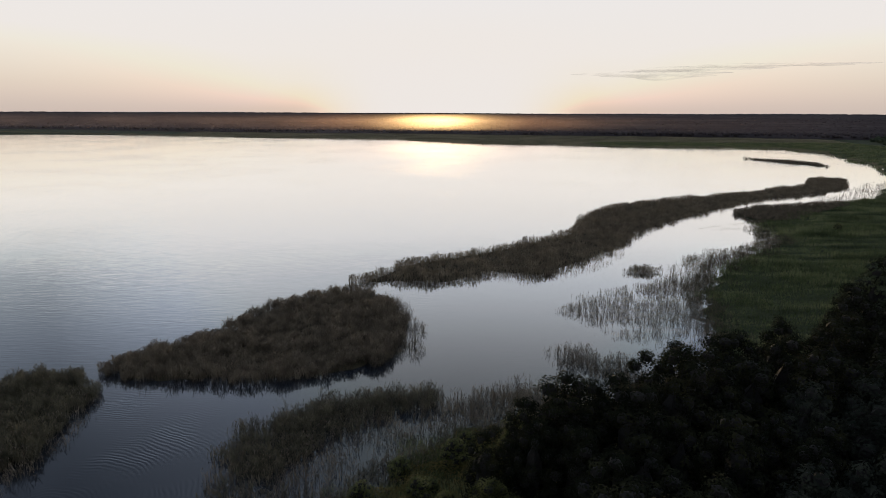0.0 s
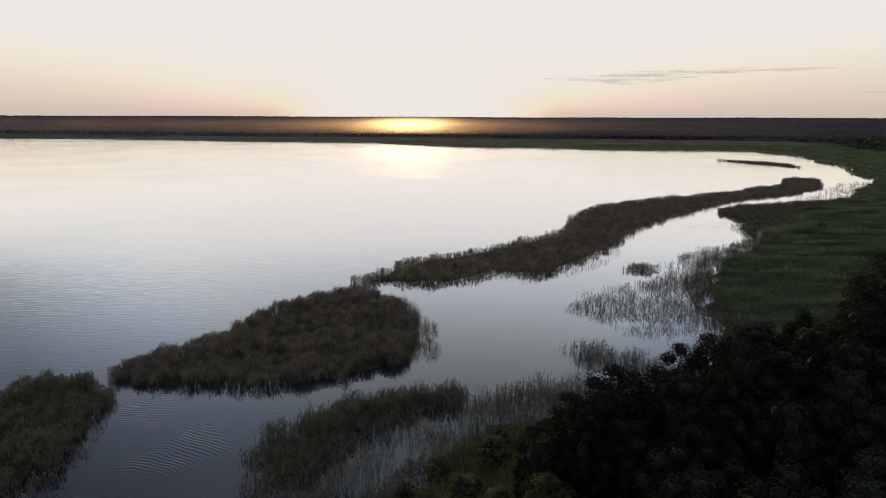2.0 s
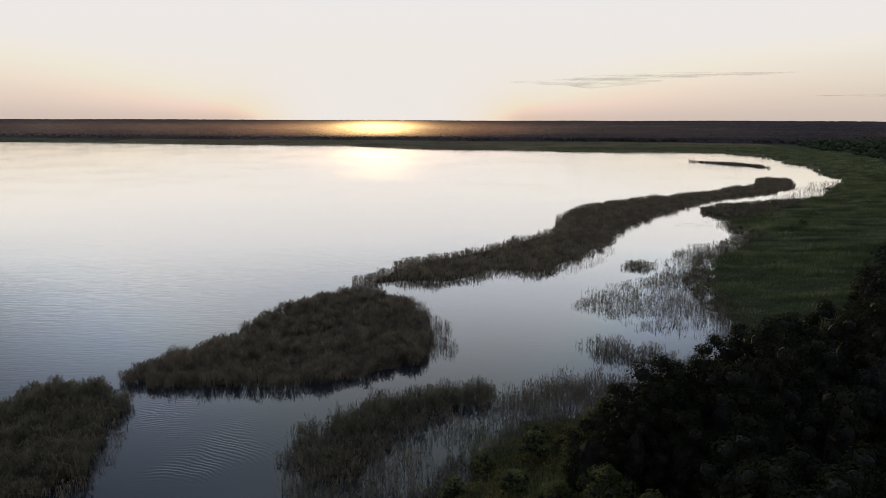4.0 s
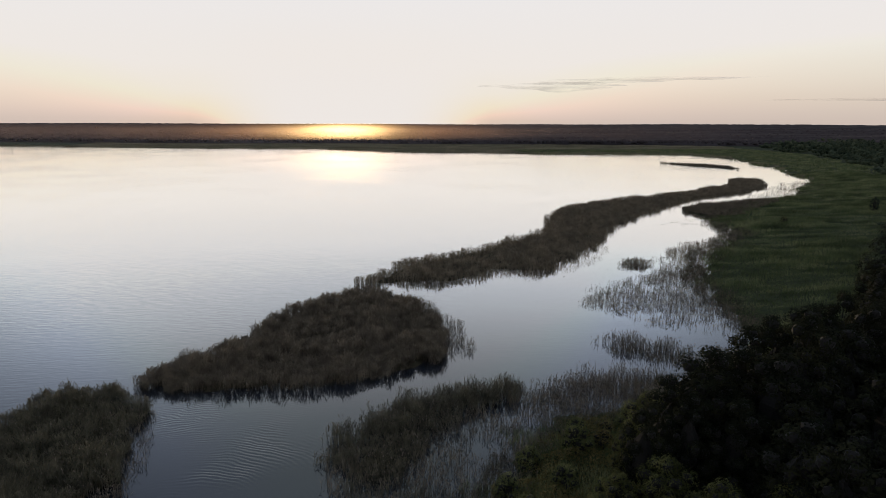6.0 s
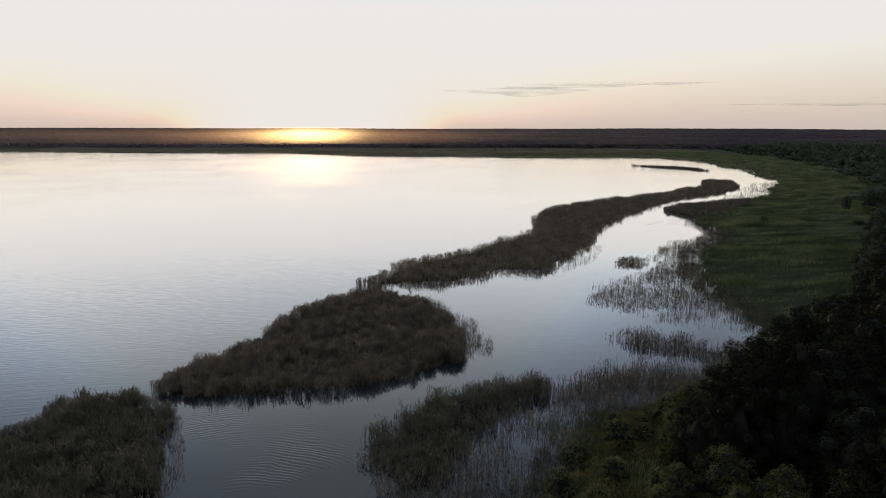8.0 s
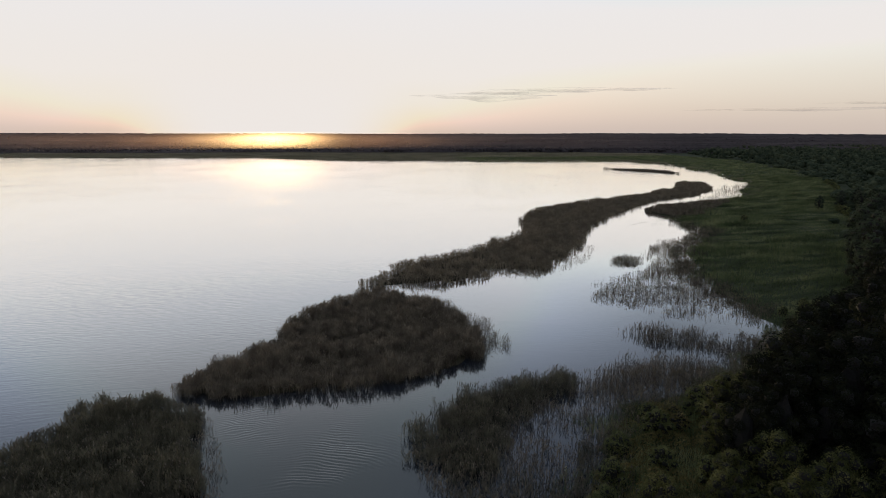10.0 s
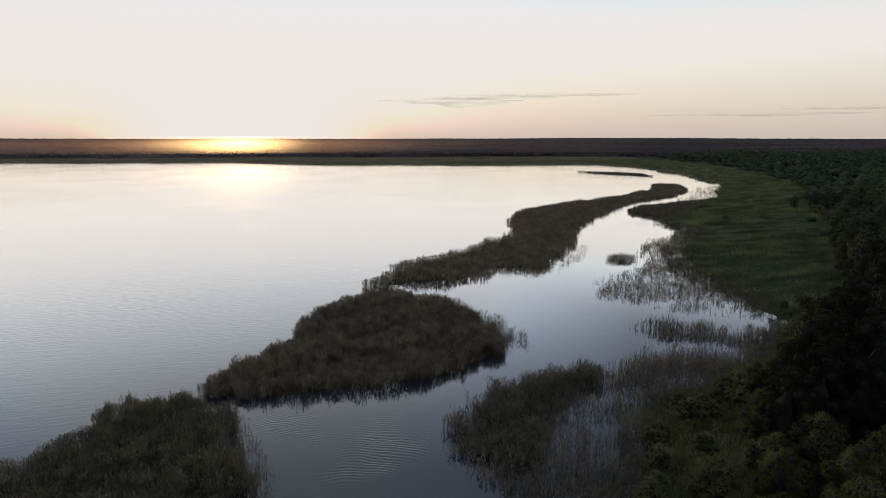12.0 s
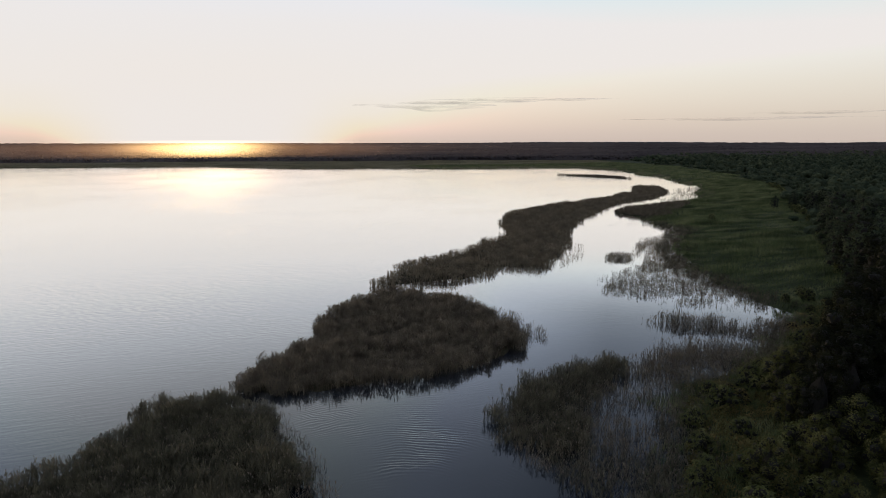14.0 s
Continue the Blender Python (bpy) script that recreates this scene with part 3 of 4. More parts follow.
reed_bed("scattered pale reed stalks in the lagoon shallows", THIN_H, 1.7, 4.0, 0.036, 2, 0.3, 3.0, False, 0.38, seed=61)
reed_bed("loose brownish reeds in front of the shore", BED_K, 1.8, 6.0, 0.04, 2, 0.5, 2.6, False, 0.34, seed=83, soft_edge=5.0, blades=REED_BROWN)
edge = [(60, 130), (63, 142), (67, 158), (72, 170), (78, 187), (90, 206), (112, 227), (137, 257), (140, 274), (150, 300)]
BED_E = [(px - 4.5, py + 2.5) for px, py in edge] + [(px + 4, py - 2.5) for px, py in edge[::-1]]
reed_bed("uneven reed fringe between lagoon and meadow", BED_E, 1.7, 3.8, 0.045, 3, 0.2, 4.2, False, 0.38, seed=107, soft_edge=3.0, blades=REED_GREEN)
reed_bed("sparse reeds in the narrow channel behind the reed bank", THIN_L, 1.5, 0.7, 0.07, 2, 0.3, 5.0, False, 0.5, seed=113)
near_edge = [(-36, 62), (-25, 69), (-14, 79), (-7, 88), (0, 95), (21, 100), (32, 104), (38, 110), (46, 116), (54, 121)]
BED_S = [(px - 1.2, py + 1.5) for px, py in near_edge] + [(px + 2.6, py - 3.2) for px, py in near_edge[::-1]]
reed_bed("olive reed fringe between the shore bushes and the water", BED_S, 1.6, 5.0, 0.05, 3, 0.25, 2.0, False, 0.26, seed=131, blades=REED_GREEN)
reed_bed("thin fringe of single reeds beside a reed island", THIN_J, 1.9, 4.8, 0.033, 2, 0.3, 2.4, False, 0.22, seed=67)
THIN_A = [(-70, 112), (-66, 107), (-64.5, 98), (-64, 88), (-65, 77), (-69, 74), (-68, 86), (-67.5, 98)]
reed_bed("thin fringe of single reeds beside a dense reed island", THIN_A, 1.9, 2.8, 0.032, 2, 0.3, 1.5, False, 0.3, seed=131)
THIN_C = [(8, 196), (14, 202), (28, 197), (40, 208), (51, 219), (63, 236), (66, 233), (53, 214), (41, 203), (30, 192), (16, 196)]
reed_bed("sparse reed stalks along a long reed bank", THIN_C, 1.7, 1.2, 0.04, 2, 0.3, 2.0, False, 0.42, seed=137)
reed_bed("small lone reed tuft in the lagoon", TUFT, 1.9, 7.0, 0.04, 3, 0.3, 1.6, False, 0.3, seed=71)

# ---------------------------------------------------------------- meadow growth


def blade_chunks(x, y, z, h, width, blades):
    out = []
    n = len(x)
    for k in range(blades):
        way = unit(rng.uniform(0, 2 * np.pi, n))
        across = np.stack([-way[:, 1], way[:, 0], 0 * x], -1)
        p = np.stack([x + rng.normal(0, width * 2, n), y + rng.normal(0, width * 2, n), z], -1)
        hh = h * rng.uniform(0.6, 1.15, n)
        w = (width * rng.uniform(0.6, 1.3, n))[:, None]
        mid = p + way * (hh * 0.12)[:, None] + np.array([0, 0, 1.0]) * (hh * 0.62)[:, None]
        tip = p + way * (hh * rng.uniform(0.2, 0.6, n))[:, None] + np.array([0, 0, 1.0]) * hh[:, None]
        pts = np.stack([p - across * w * 0.5, p + across * w * 0.5, mid + across * w * 0.4, mid - across * w * 0.4, tip], 1)
        first = 5 * np.arange(n)[:, None]
        out.append((pts, first + [0, 1, 2, 3], 0))
        out.append((pts[:, 2:].copy(), 3 * np.arange(n)[:, None] + [1, 0, 2], 0))
    return out


def growth(label, poly, height, per_m2, width, blades, seed, mat):
    x, y, d = scatter(poly, per_m2, 5.5, 7.0, seed, 1.5)
    stand = np.clip((wobble(x * 0.55, y, 9, seed) * 0.6 + wobble(x * 0.6, y, 22, seed + 4) * 0.4 - 0.42) * 7, 0, 1)
    h = height * (0.12 + 0.75 * stand + 0.6 * wobble(x * 0.3, y, 5, seed + 1) + 0.2 * wobble(x, y, 1.6, seed + 2)) * rng.uniform(0.75, 1.15, len(x))
    off, own = tussocks(x * 0.6, y, 2.6, seed + 7)
    h *= 1.25 + 0.5 * (own - 0.5) - 0.9 * np.minimum(0.6, off[:, 0] ** 2 + off[:, 1] ** 2)
    ob = new("marsh_grass", mesh_from("marsh_grass", blade_chunks(x, y, np.maximum(ground_height(x, y), -0.3) - 0.05, h, width, blades), [mat]))
    return tagged(ob, label, "grass", kind="stuff")


MEADOW = [(52, 121), (60, 128), (63, 142), (67, 158), (72, 170), (78, 187), (90, 206), (112, 227), (137, 257), (140, 274), (152, 300), (200, 338), (232, 365), (268, 390), (305, 430), (348, 471),
          (364, 492), (384, 552), (460, 560), (430, 480), (335, 375), (255, 300), (203, 236), (150, 192), (107, 152), (66, 110)]
SHORE_LAND = [(-45, 50), (-25, 69), (-14, 79), (-7, 88), (0, 95), (21, 100), (32, 104), (40, 112), (56, 122), (75, 130), (66, 110), (40, 96), (22, 84), (4, 72), (-12, 60), (-34, 40)]
growth("tall green sedge and reed meadow on the lake shore", MEADOW, 1.55, 2.7, 0.085, 2, 73, SEDGE)
growth("rank dark green grass and sedge among the shore bushes", SHORE_LAND, 1.1, 8.0, 0.05, 2, 79, SEDGE)

# ---------------------------------------------------------------- trees


def ball():
    bm = bmesh.new()
    bmesh.ops.create_icosphere(bm, subdivisions=1, radius=1.0)
    v = np.array([p.co[:] for p in bm.verts])
    f = np.array([[q.index for q in p.verts] for p in bm.faces])
    bm.free()
    return v, f


BALL_V, BALL_F = ball()


def tube(points, radii, sides=7):
    pts, faces = [], []
    for (p, r) in zip(points, radii):
        for k in range(sides):
            a = 2 * math.pi * k / sides
            pts.append((p[0] + r * math.cos(a), p[1] + r * math.sin(a), p[2]))
    for i in range(len(points) - 1):
        for k in range(sides):
            a, b = i * sides + k, i * sides + (k + 1) % sides
            faces.append((a, b, b + sides, a + sides))
    return np.array(pts), np.array(faces)


def leaf_quads(c, size, r, out=None):
    """Small leaf sprays round the points c, of random turn or facing loosely outwards."""
    n = len(c)
    face = r.normal(size=(n, 3))
    if out is not None:
        face = out + face * 0.17
    a = np.cross(face, r.normal(size=(n, 3)))
    a /= np.linalg.norm(a, axis=1)[:, None]
    b = np.cross(a, face)
    b /= np.linalg.norm(b, axis=1)[:, None]
    s = (size * r.uniform(0.6, 1.4, n))[:, None]
    pts = np.stack([c - a * s * 0.6, c + b * s * 0.42, c + a * s * 0.6, c - b * s * 0.42], 1)
    return pts, 4 * np.arange(n)[:, None] + [0, 1, 2, 3]


def tree_meshes(height, spread, low, leaves, leaf, mat, seed, tip=0.6):
    """Trunk with limbs, and a crown of knobbly lobes covered with leaf sprays round dark balls that stand in for inner
    shade.
    """
    r = np.random.default_rng(seed)
    chunks = []
    lean = r.normal(0, 0.03, 2) * height
    trunk = [(lean[0] * s * s, lean[1] * s * s, height * 0.8 * s) for s in (0, 0.05, 0.3, 0.6, 1.0)]
    k = height / 18
    chunks.append((*tube(trunk, [0.34 * k, 0.25 * k, 0.2 * k, 0.12 * k, 0.03 * k]), 0))
    lobes = []
    for i in range(28):
        s = 1.0 - (1 - low) * (i / 27) ** 0.9
        rise = max(0.0, (s - 0.42) / 0.58)
        out = spread * (math.sqrt(max(0.0, 1 - rise ** (1.6 / tip))) if rise else 0.72 + 0.28 * s / 0.42)
        a = i * 2.4 + r.uniform(-0.4, 0.4)
        far = out * r.uniform(0.52, 0.8)
        c = np.array([math.cos(a) * far + lean[0] * s, math.sin(a) * far + lean[1] * s, height * s * 0.93 + height * r.uniform(-0.03, 0.03)])
        lobes.append((c, spread * r.uniform(0.24, 0.38)))
        if i % 2 == 0:
            start = np.array([lean[0] * s * s * 0.4, lean[1] * s * s * 0.4, max(height * (s * 0.92 - 0.18), height * 0.12)])
            end = start + (c - start) * 0.75
            mid = (start + end) / 2 + np.array([0, 0, -0.03 * height])
            chunks.append((*tube([start, mid, end], [0.09 * k, 0.06 * k, 0.02 * k], 5), 0))
    pts, out, shade_balls = [], [], []
    each = leaves // len(lobes)
    for c, rad in lobes:
        v = r.normal(size=(each, 3))
        v /= np.linalg.norm(v, axis=1)[:, None]
        v[:, 2] = np.where(v[:, 2] < -0.6, -v[:, 2], v[:, 2])
        knobs = 1 + 0.16 * np.sin(v @ r.normal(0, 4.5, 3) + r.uniform(0, 6)) * np.sin(v @ r.normal(0, 4.5, 3))
        stray = np.where(r.random(each) < 0.08, r.uniform(1.05, 1.3, each), r.uniform(0.84, 1.04, each))
        pts.append(c + v * (rad * knobs * stray)[:, None] * np.array([1, 1, 0.92]))
        out.append(v + np.array([0, 0, 0.3]))
        # dark ball in each lobe: the crown's inner shade put into colour
        shade_balls.append((BALL_V * r.uniform(0.45, 0.62, (len(BALL_V), 1)) * rad * np.array([1, 1, 0.9]) + c, BALL_F, 1))
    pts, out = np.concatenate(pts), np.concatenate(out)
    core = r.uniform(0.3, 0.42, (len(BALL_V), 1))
    shade_balls.append((BALL_V * core * np.array([spread, spread, height * 0.72]) + np.array([0, 0, height * 0.5]), BALL_F, 1))
    crown = mesh_from("crown", [(*leaf_quads(pts, leaf, r, out), 0)] + shade_balls, [mat, BARK_AND_SHADE])
    return mesh_from("trunk", chunks, [BARK_AND_SHADE], True), crown


def tree_thing(name, meshes, label, category, group):
    ob = new(name)
    part("trunk", meshes[0], ob)
    part("crown", meshes[1], ob)
    return tagged(ob, label, category, group)


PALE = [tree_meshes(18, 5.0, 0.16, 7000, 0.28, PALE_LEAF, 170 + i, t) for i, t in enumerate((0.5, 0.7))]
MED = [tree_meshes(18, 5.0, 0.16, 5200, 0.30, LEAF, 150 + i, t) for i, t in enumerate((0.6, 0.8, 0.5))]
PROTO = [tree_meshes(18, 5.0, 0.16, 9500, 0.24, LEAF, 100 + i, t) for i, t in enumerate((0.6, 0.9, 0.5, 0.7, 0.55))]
LIGHT = [tree_meshes(16, 4.8, 0.15, 2800, 0.42, WOOD_LEAF, 200 + i, t) for i, t in enumerate((0.6, 0.8, 0.5))]
YOUNG = [tree_meshes(11, 4.0, 0.12, 8400, 0.18, YOUNG_LEAF, 400 + i, 0.8) for i in range(3)]
SMALL_NEAR = [tree_meshes(4, 3.0, 0.12, 1300, 0.25, HERB, 370 + i, 1.0) for i in range(3)]
SMALL = [tree_meshes(4, 2.3, 0.15, 800, 0.42, WILLOW, 350 + i, 1.0) for i in range(3)]
BUSH = [tree_meshes(4, 2.5, 0.12, 1900, 0.2, WILLOW, 300 + i, 1.0) for i in range(4)]


def place(protos, x, y, height, own, name, label, category, group):
    """A tree of one of the built kinds, scaled and turned, standing on the ground."""
    k = int(rng.integers(len(protos)))
    s = height / own
    z = float(ground_height(np.array([x]), np.array([y]))[0])
    ob = tree_thing(name, protos[k], label, category, group)
    w = s * rng.uniform(0.9, 1.15)
    ob.matrix_basis = Matrix.LocRotScale((x, y, z - 0.1), Euler((0, 0, rng.uniform(0, 6.28))), (w, w, s))
    return ob


TALL = [(8, 76.5, 15), (2.6, 72.5, 13.5), (12, 77, 15.5), (17, 80, 16.5), (8.8, 72.7, 14), (14.5, 77.5, 18.5), (29, 80, 21.5), (62, 99, 19), (20, 82, 17), (27, 89, 17), (34, 91, 18), (42, 95, 18), (54, 101, 18),
        (67, 106, 18), (80, 122, 19), (98, 139, 20), (46, 97, 17), (14, 71, 14), (37, 87, 18), (22, 75, 18), (50, 91, 19)]
taken = [(x, y) for x, y, h in TALL]
ASHES = [(45, 76.5, 17.3), (52, 74, 16.5), (37, 58, 16), (44, 61, 16.5), (33, 54, 15), (57, 80, 16)]
taken += [(x, y) for x, y, h in ASHES]
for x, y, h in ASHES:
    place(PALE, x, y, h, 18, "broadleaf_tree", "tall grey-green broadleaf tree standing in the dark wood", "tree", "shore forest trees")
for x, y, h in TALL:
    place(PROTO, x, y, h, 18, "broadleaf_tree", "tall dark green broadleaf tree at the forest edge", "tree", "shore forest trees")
EDGE_WOOD = FOREST_EDGE[2:10] + [(240, 215), (150, 150), (110, 105), (75, 60), (40, 30), (0, 25)]
tries = 0
near_trees = 0
rng = np.random.default_rng(33)
while near_trees < 170 and tries < 6000:
    tries += 1
    x, y = rng.uniform(-20, 240), rng.uniform(25, 240)
    if inside_distance(EDGE_WOOD, np.array([x]), np.array([y]))[0] < 1.5 or min((x - a) ** 2 + (y - b) ** 2 for a, b in taken) < 29:
        continue
    taken.append((x, y))
    near_trees += 1
    close = inside_distance(EDGE_WOOD, np.array([x]), np.array([y]))[0] < 5 and x < 60
    h = rng.uniform(13, 19.5)
    if x < 10 and y < 80:
        place(YOUNG, x, y, rng.uniform(4.5, 8.5), 11, "young_tree", "leafy olive green tree before the dark wood", "tree", "shore young trees")
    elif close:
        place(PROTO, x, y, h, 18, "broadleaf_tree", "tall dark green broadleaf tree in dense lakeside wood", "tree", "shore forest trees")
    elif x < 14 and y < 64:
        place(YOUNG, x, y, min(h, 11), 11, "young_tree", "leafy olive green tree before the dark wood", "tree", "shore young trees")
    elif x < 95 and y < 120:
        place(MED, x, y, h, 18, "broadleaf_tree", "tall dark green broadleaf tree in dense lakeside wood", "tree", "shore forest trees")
    else:
        place(LIGHT, x, y, h, 16, "broadleaf_tree", "dark green broadleaf tree in dense lakeside wood", "tree", "shore forest trees")

for x, y, h in [(9, 84, 9.5), (3, 77, 8.5), (-7, 65, 5.5), (-13, 56, 7), (-7, 63.5, 8), (2.5, 67.5, 9.5), (-14, 65, 7.5), (14, 60, 9.5), (6, 80, 7), (16, 88, 8), (24, 93, 7), (34, 99, 6.5), (-20, 50, 6), (-2, 69, 7), (6, 61, 9.5), (-8, 53, 10), (-1, 59, 9)]:
    place(YOUNG, x, y, h, 11, "young_tree", "young rounded olive green tree in front of the wood", "tree", "shore young trees")
SHRUBS = [(-1, 86, 4.2), (-9, 83, 3.2), (1, 91, 3.0), (-14, 76, 3.4), (-6, 77, 3.6), (-20, 69, 3.6), (10, 91, 4.4), (16, 95, 3.6), (24, 97, 3.4), (30, 100, 3.0),
          (39, 106, 3.2), (-28, 62, 3.5), (-13, 68, 4.2), (-2, 71, 5.0), (-20, 60, 4.5), (12, 88, 5.5), (50, 113, 3.4), (-17, 72, 2.6), (173, 276, 3.6), (70.8, 131.5, 3.4), (66, 134, 2.4), (75, 137, 2.8)]
for x, y, h in SHRUBS:
    place(BUSH, x, y, h, 4, "willow_bush", "rounded olive green willow bush on the lake shore", "bush", "shore bushes")
for i in range(150):
    x, y = rng.uniform(-35, 70), rng.uniform(50, 125)
    if inside_distance(SHORE_LAND, np.array([x]), np.array([y]))[0] > 1.0:
        place(BUSH if i % 3 == 0 else SMALL_NEAR, x, y, rng.uniform(0.9, 2.8), 4, "willow_bush", "low olive green willow bush in rank grass", "bush", "shore bushes")

for i in range(len(FOREST_EDGE) - 6):
    (ax, ay), (bx, by) = FOREST_EDGE[i + 2], FOREST_EDGE[i + 3]
    for k in range(int(math.hypot(bx - ax, by - ay) / 7)):
        f = rng.random()
        place(BUSH if ay < 115 else SMALL, ax + (bx - ax) * f + rng.uniform(-1, 4), ay + (by - ay) * f + rng.uniform(-4, 1), rng.uniform(2.2, 4.6), 4, "willow_bush",
              "dark green bush along the forest edge", "bush", "forest edge bushes")

for x, y, h in [(255, 297, 11), (262, 291, 12), (269, 300, 13), (247, 304, 8.5), (277, 296, 13), (266, 308, 10.5), (284, 303, 12), (272, 288, 12)]:
    place(LIGHT, x, y, h, 16, "broadleaf_tree", "low dark green broadleaf tree in a grove beside the meadow", "tree", "meadow grove trees")

x, y, d = scatter(SHORE_LAND, 34.0, 1.5, 5.0, 127)
lumps = np.clip(wobble(x, y, 3.2, 21) * 1.5 - 0.35, 0, 1) * (0.5 + wobble(x, y, 9, 22))
keep = rng.random(len(x)) < 0.35 + lumps
x, y, lumps = x[keep], y[keep], lumps[keep]
pts = np.stack([x, y, ground_height(x, y) + 0.15 + 2.1 * lumps * np.sqrt(rng.random(len(x))) + rng.uniform(0, 0.25, len(x))], -1)
herbs = new("undergrowth", mesh_from("undergrowth", [(*leaf_quads(pts, 0.2, rng), 0)], [HERB]))
tagged(herbs, "tangled olive and brown herbs between the shore bushes", "undergrowth", kind="stuff")

# ---------------------------------------------------------------- the wide forest
def crowns(x, y, z, h, wide, leaves, leaf, lobes=0):
    """Many rough crowns: a lumpy core of uneven shape, covered with leaf sprays."""
    n = len(x)
    lump = rng.uniform(0.72, 1.02, (n, len(BALL_V), 1))
    core = BALL_V[None] * lump * np.stack([wide, wide, h * 0.42], -1)[:, None] * 0.9 + np.stack([x, y, z + h * 0.58], -1)[:, None]
    first = len(BALL_V) * np.arange(n)[:, None, None]
    chunks = [(core, (first + BALL_F[None]).reshape(-1, 3), 0)]
    for k in range(lobes):
        a, f = rng.uniform(0, 2 * np.pi, n), rng.uniform(0.3, 0.75, n)
        lobe = BALL_V[None] * rng.uniform(0.8, 1.0, (n, len(BALL_V), 1)) * (wide * rng.uniform(0.4, 0.6, n))[:, None, None]
        lobe = lobe + np.stack([x + np.cos(a) * f * wide, y + np.sin(a) * f * wide, z + h * (1.02 - 0.42 * f * f) - wide * 0.35], -1)[:, None]
        chunks.append((lobe, (first + BALL_F[None]).reshape(-1, 3), 0))
    if leaves:
        v = rng.normal(size=(n, leaves, 3))
        v /= np.linalg.norm(v, axis=2)[..., None]
        v[..., 2] = np.abs(v[..., 2]) - 0.15
        c = np.stack([x, y, z + h * 0.6], -1)[:, None] + v * rng.uniform(0.8, 1.06, (n, leaves, 1)) * np.stack([wide, wide, h * 0.42], -1)[:, None]
        chunks.append((*leaf_quads(c.reshape(-1, 3), leaf, rng, (v + np.array([0, 0, 0.3])).reshape(-1, 3)), 0))
    return chunks


# woods beside the meadow, right of the forest's edge
WOOD = FOREST_EDGE[8:] + [(900, 1300), (1700, 1300), (1500, 500), (600, 250), (300, 130), (170, 130)]
x, y, d = scatter(WOOD, 0.012, 10.0, 50.0, 83)
keep = rng.random(len(x)) < np.clip(1.6 - np.hypot(x, y) / 1200, 0.35, 1)
x, y, d = x[keep], y[keep], d[keep]
tall = (6 + 9 * wobble(x, y, 90, 5) + rng.uniform(-4, 4, len(x))) * (0.45 + 0.55 * np.clip(d / 45, 0, 1))
near = np.hypot(x, y) < 520
wide = 2.1 + 4.2 * rng.random(len(x)) ** 1.6
z = ground_height(x, y)
woods = new("woodland", mesh_from("woodland", crowns(x[near], y[near], z[near], tall[near], wide[near], 100, 0.5, 4)
                                  + crowns(x[~near], y[~near], z[~near], tall[~near], wide[~near] * 1.1, 18, 1.3, 2), [WOOD_LEAF]))
tagged(woods, "dense mixed woodland with rounded dark green crowns", "forest", kind="stuff")

# reed fringe and rank grass along the far shore
FAR_SHORE = LAKE[27:43]
strip = FAR_SHORE + [(px + 16 * (0.6 if px > 300 else 0.2), py + 16) for px, py in FAR_SHORE[::-1]]
x, y, d = scatter(strip, 0.22, 5.0, 30.0, 97)
fringe = new("reed_bed", mesh_from("reed_bed", reed_chunks(x, y, np.maximum(ground_height(x, y), -0.3), rng.uniform(1.2, 2.6, len(x)) * (0.6 + 0.7 * wobble(x, y, 25, 4)), 0.45, 2, 0), [MARSH_GRASS, PLUME]))
tagged(fringe, "pale brown reed fringe along the far shore", "reeds", kind="stuff")
MARSH = FAR_SHORE[1:14] + [(-560, 1480), (-306, 1430), (-60, 1400), (150, 1350), (420, 1300), (700, 1190), (640, 850), (540, 640), (440, 500)]
x, y, d = scatter(MARSH, 0.10, 12.0, 40.0, 101)
near_land = (x > 240) & (y < 1060)
for pick, grass, look_of_it in ((~near_land, MARSH_GRASS, "pale brownish wet meadow between far shore and forest"), (near_land, SEDGE, "dull green wet meadow along the curving shore")):
    high = 0.8 + 1.0 * wobble(x[pick] * 0.4, y[pick], 40, 6)
    marsh = new("marsh_grass", mesh_from("marsh_grass", blade_chunks(x[pick], y[pick], ground_height(x[pick], y[pick]) - 0.05, high, 0.9, 2), [grass]))
    tagged(marsh, look_of_it, "grass", kind="stuff")

# forest over the far shore to the horizon: a closed canopy with crowns standing out of it
FAR = [(-3600, 1900), (-1700, 1480), (-1000, 1560), (-600, 1480), (-306, 1420), (-60, 1400), (150, 1340), (420, 1290), (720, 1200), (1300, 900), (2600, 600),
       (4400, 500), (4400, 2300), (2500, 4000), (0, 4560), (-2500, 4000), (-4000, 2600)]
ang = np.linspace(radians(-52), radians(78), 640)
rad = np.geomspace(1050, 4560, 190)
A, R = np.meshgrid(ang, rad)
X, Y = R * np.sin(A), R * np.cos(A)
d = inside_distance(FAR, X, Y)
Z = ground_height(X, Y) + np.where(d > 0, (0.25 + 0.75 * np.clip(d / 160, 0, 1)) * 4 + 7 * wobble(X * 0.35, Y, 240, 8) - 3.0 + 5.0 * rng.random(X.shape), -3)
idx = np.arange(X.size).reshape(X.shape)
quads = np.stack([idx[:-1, :-1], idx[1:, :-1], idx[1:, 1:], idx[:-1, 1:]], -1).reshape(-1, 4)
quads = quads[(d.ravel()[quads] > -12).any(1)]
used, back = np.unique(quads, return_inverse=True)
chunks = [(np.stack([X, Y, Z], -1).reshape(-1, 3)[used], back.reshape(-1, 4), 0)]
n = 22000
a, r = rng.uniform(radians(-48), radians(70), n), 1150 * (2.9 ** (rng.random(n) ** 1.25))
x, y = r * np.sin(a), r * np.cos(a)
keep = inside_distance(FAR, x, y) + 40 * (wobble(x, y, 60, 2) - 0.5) > 0
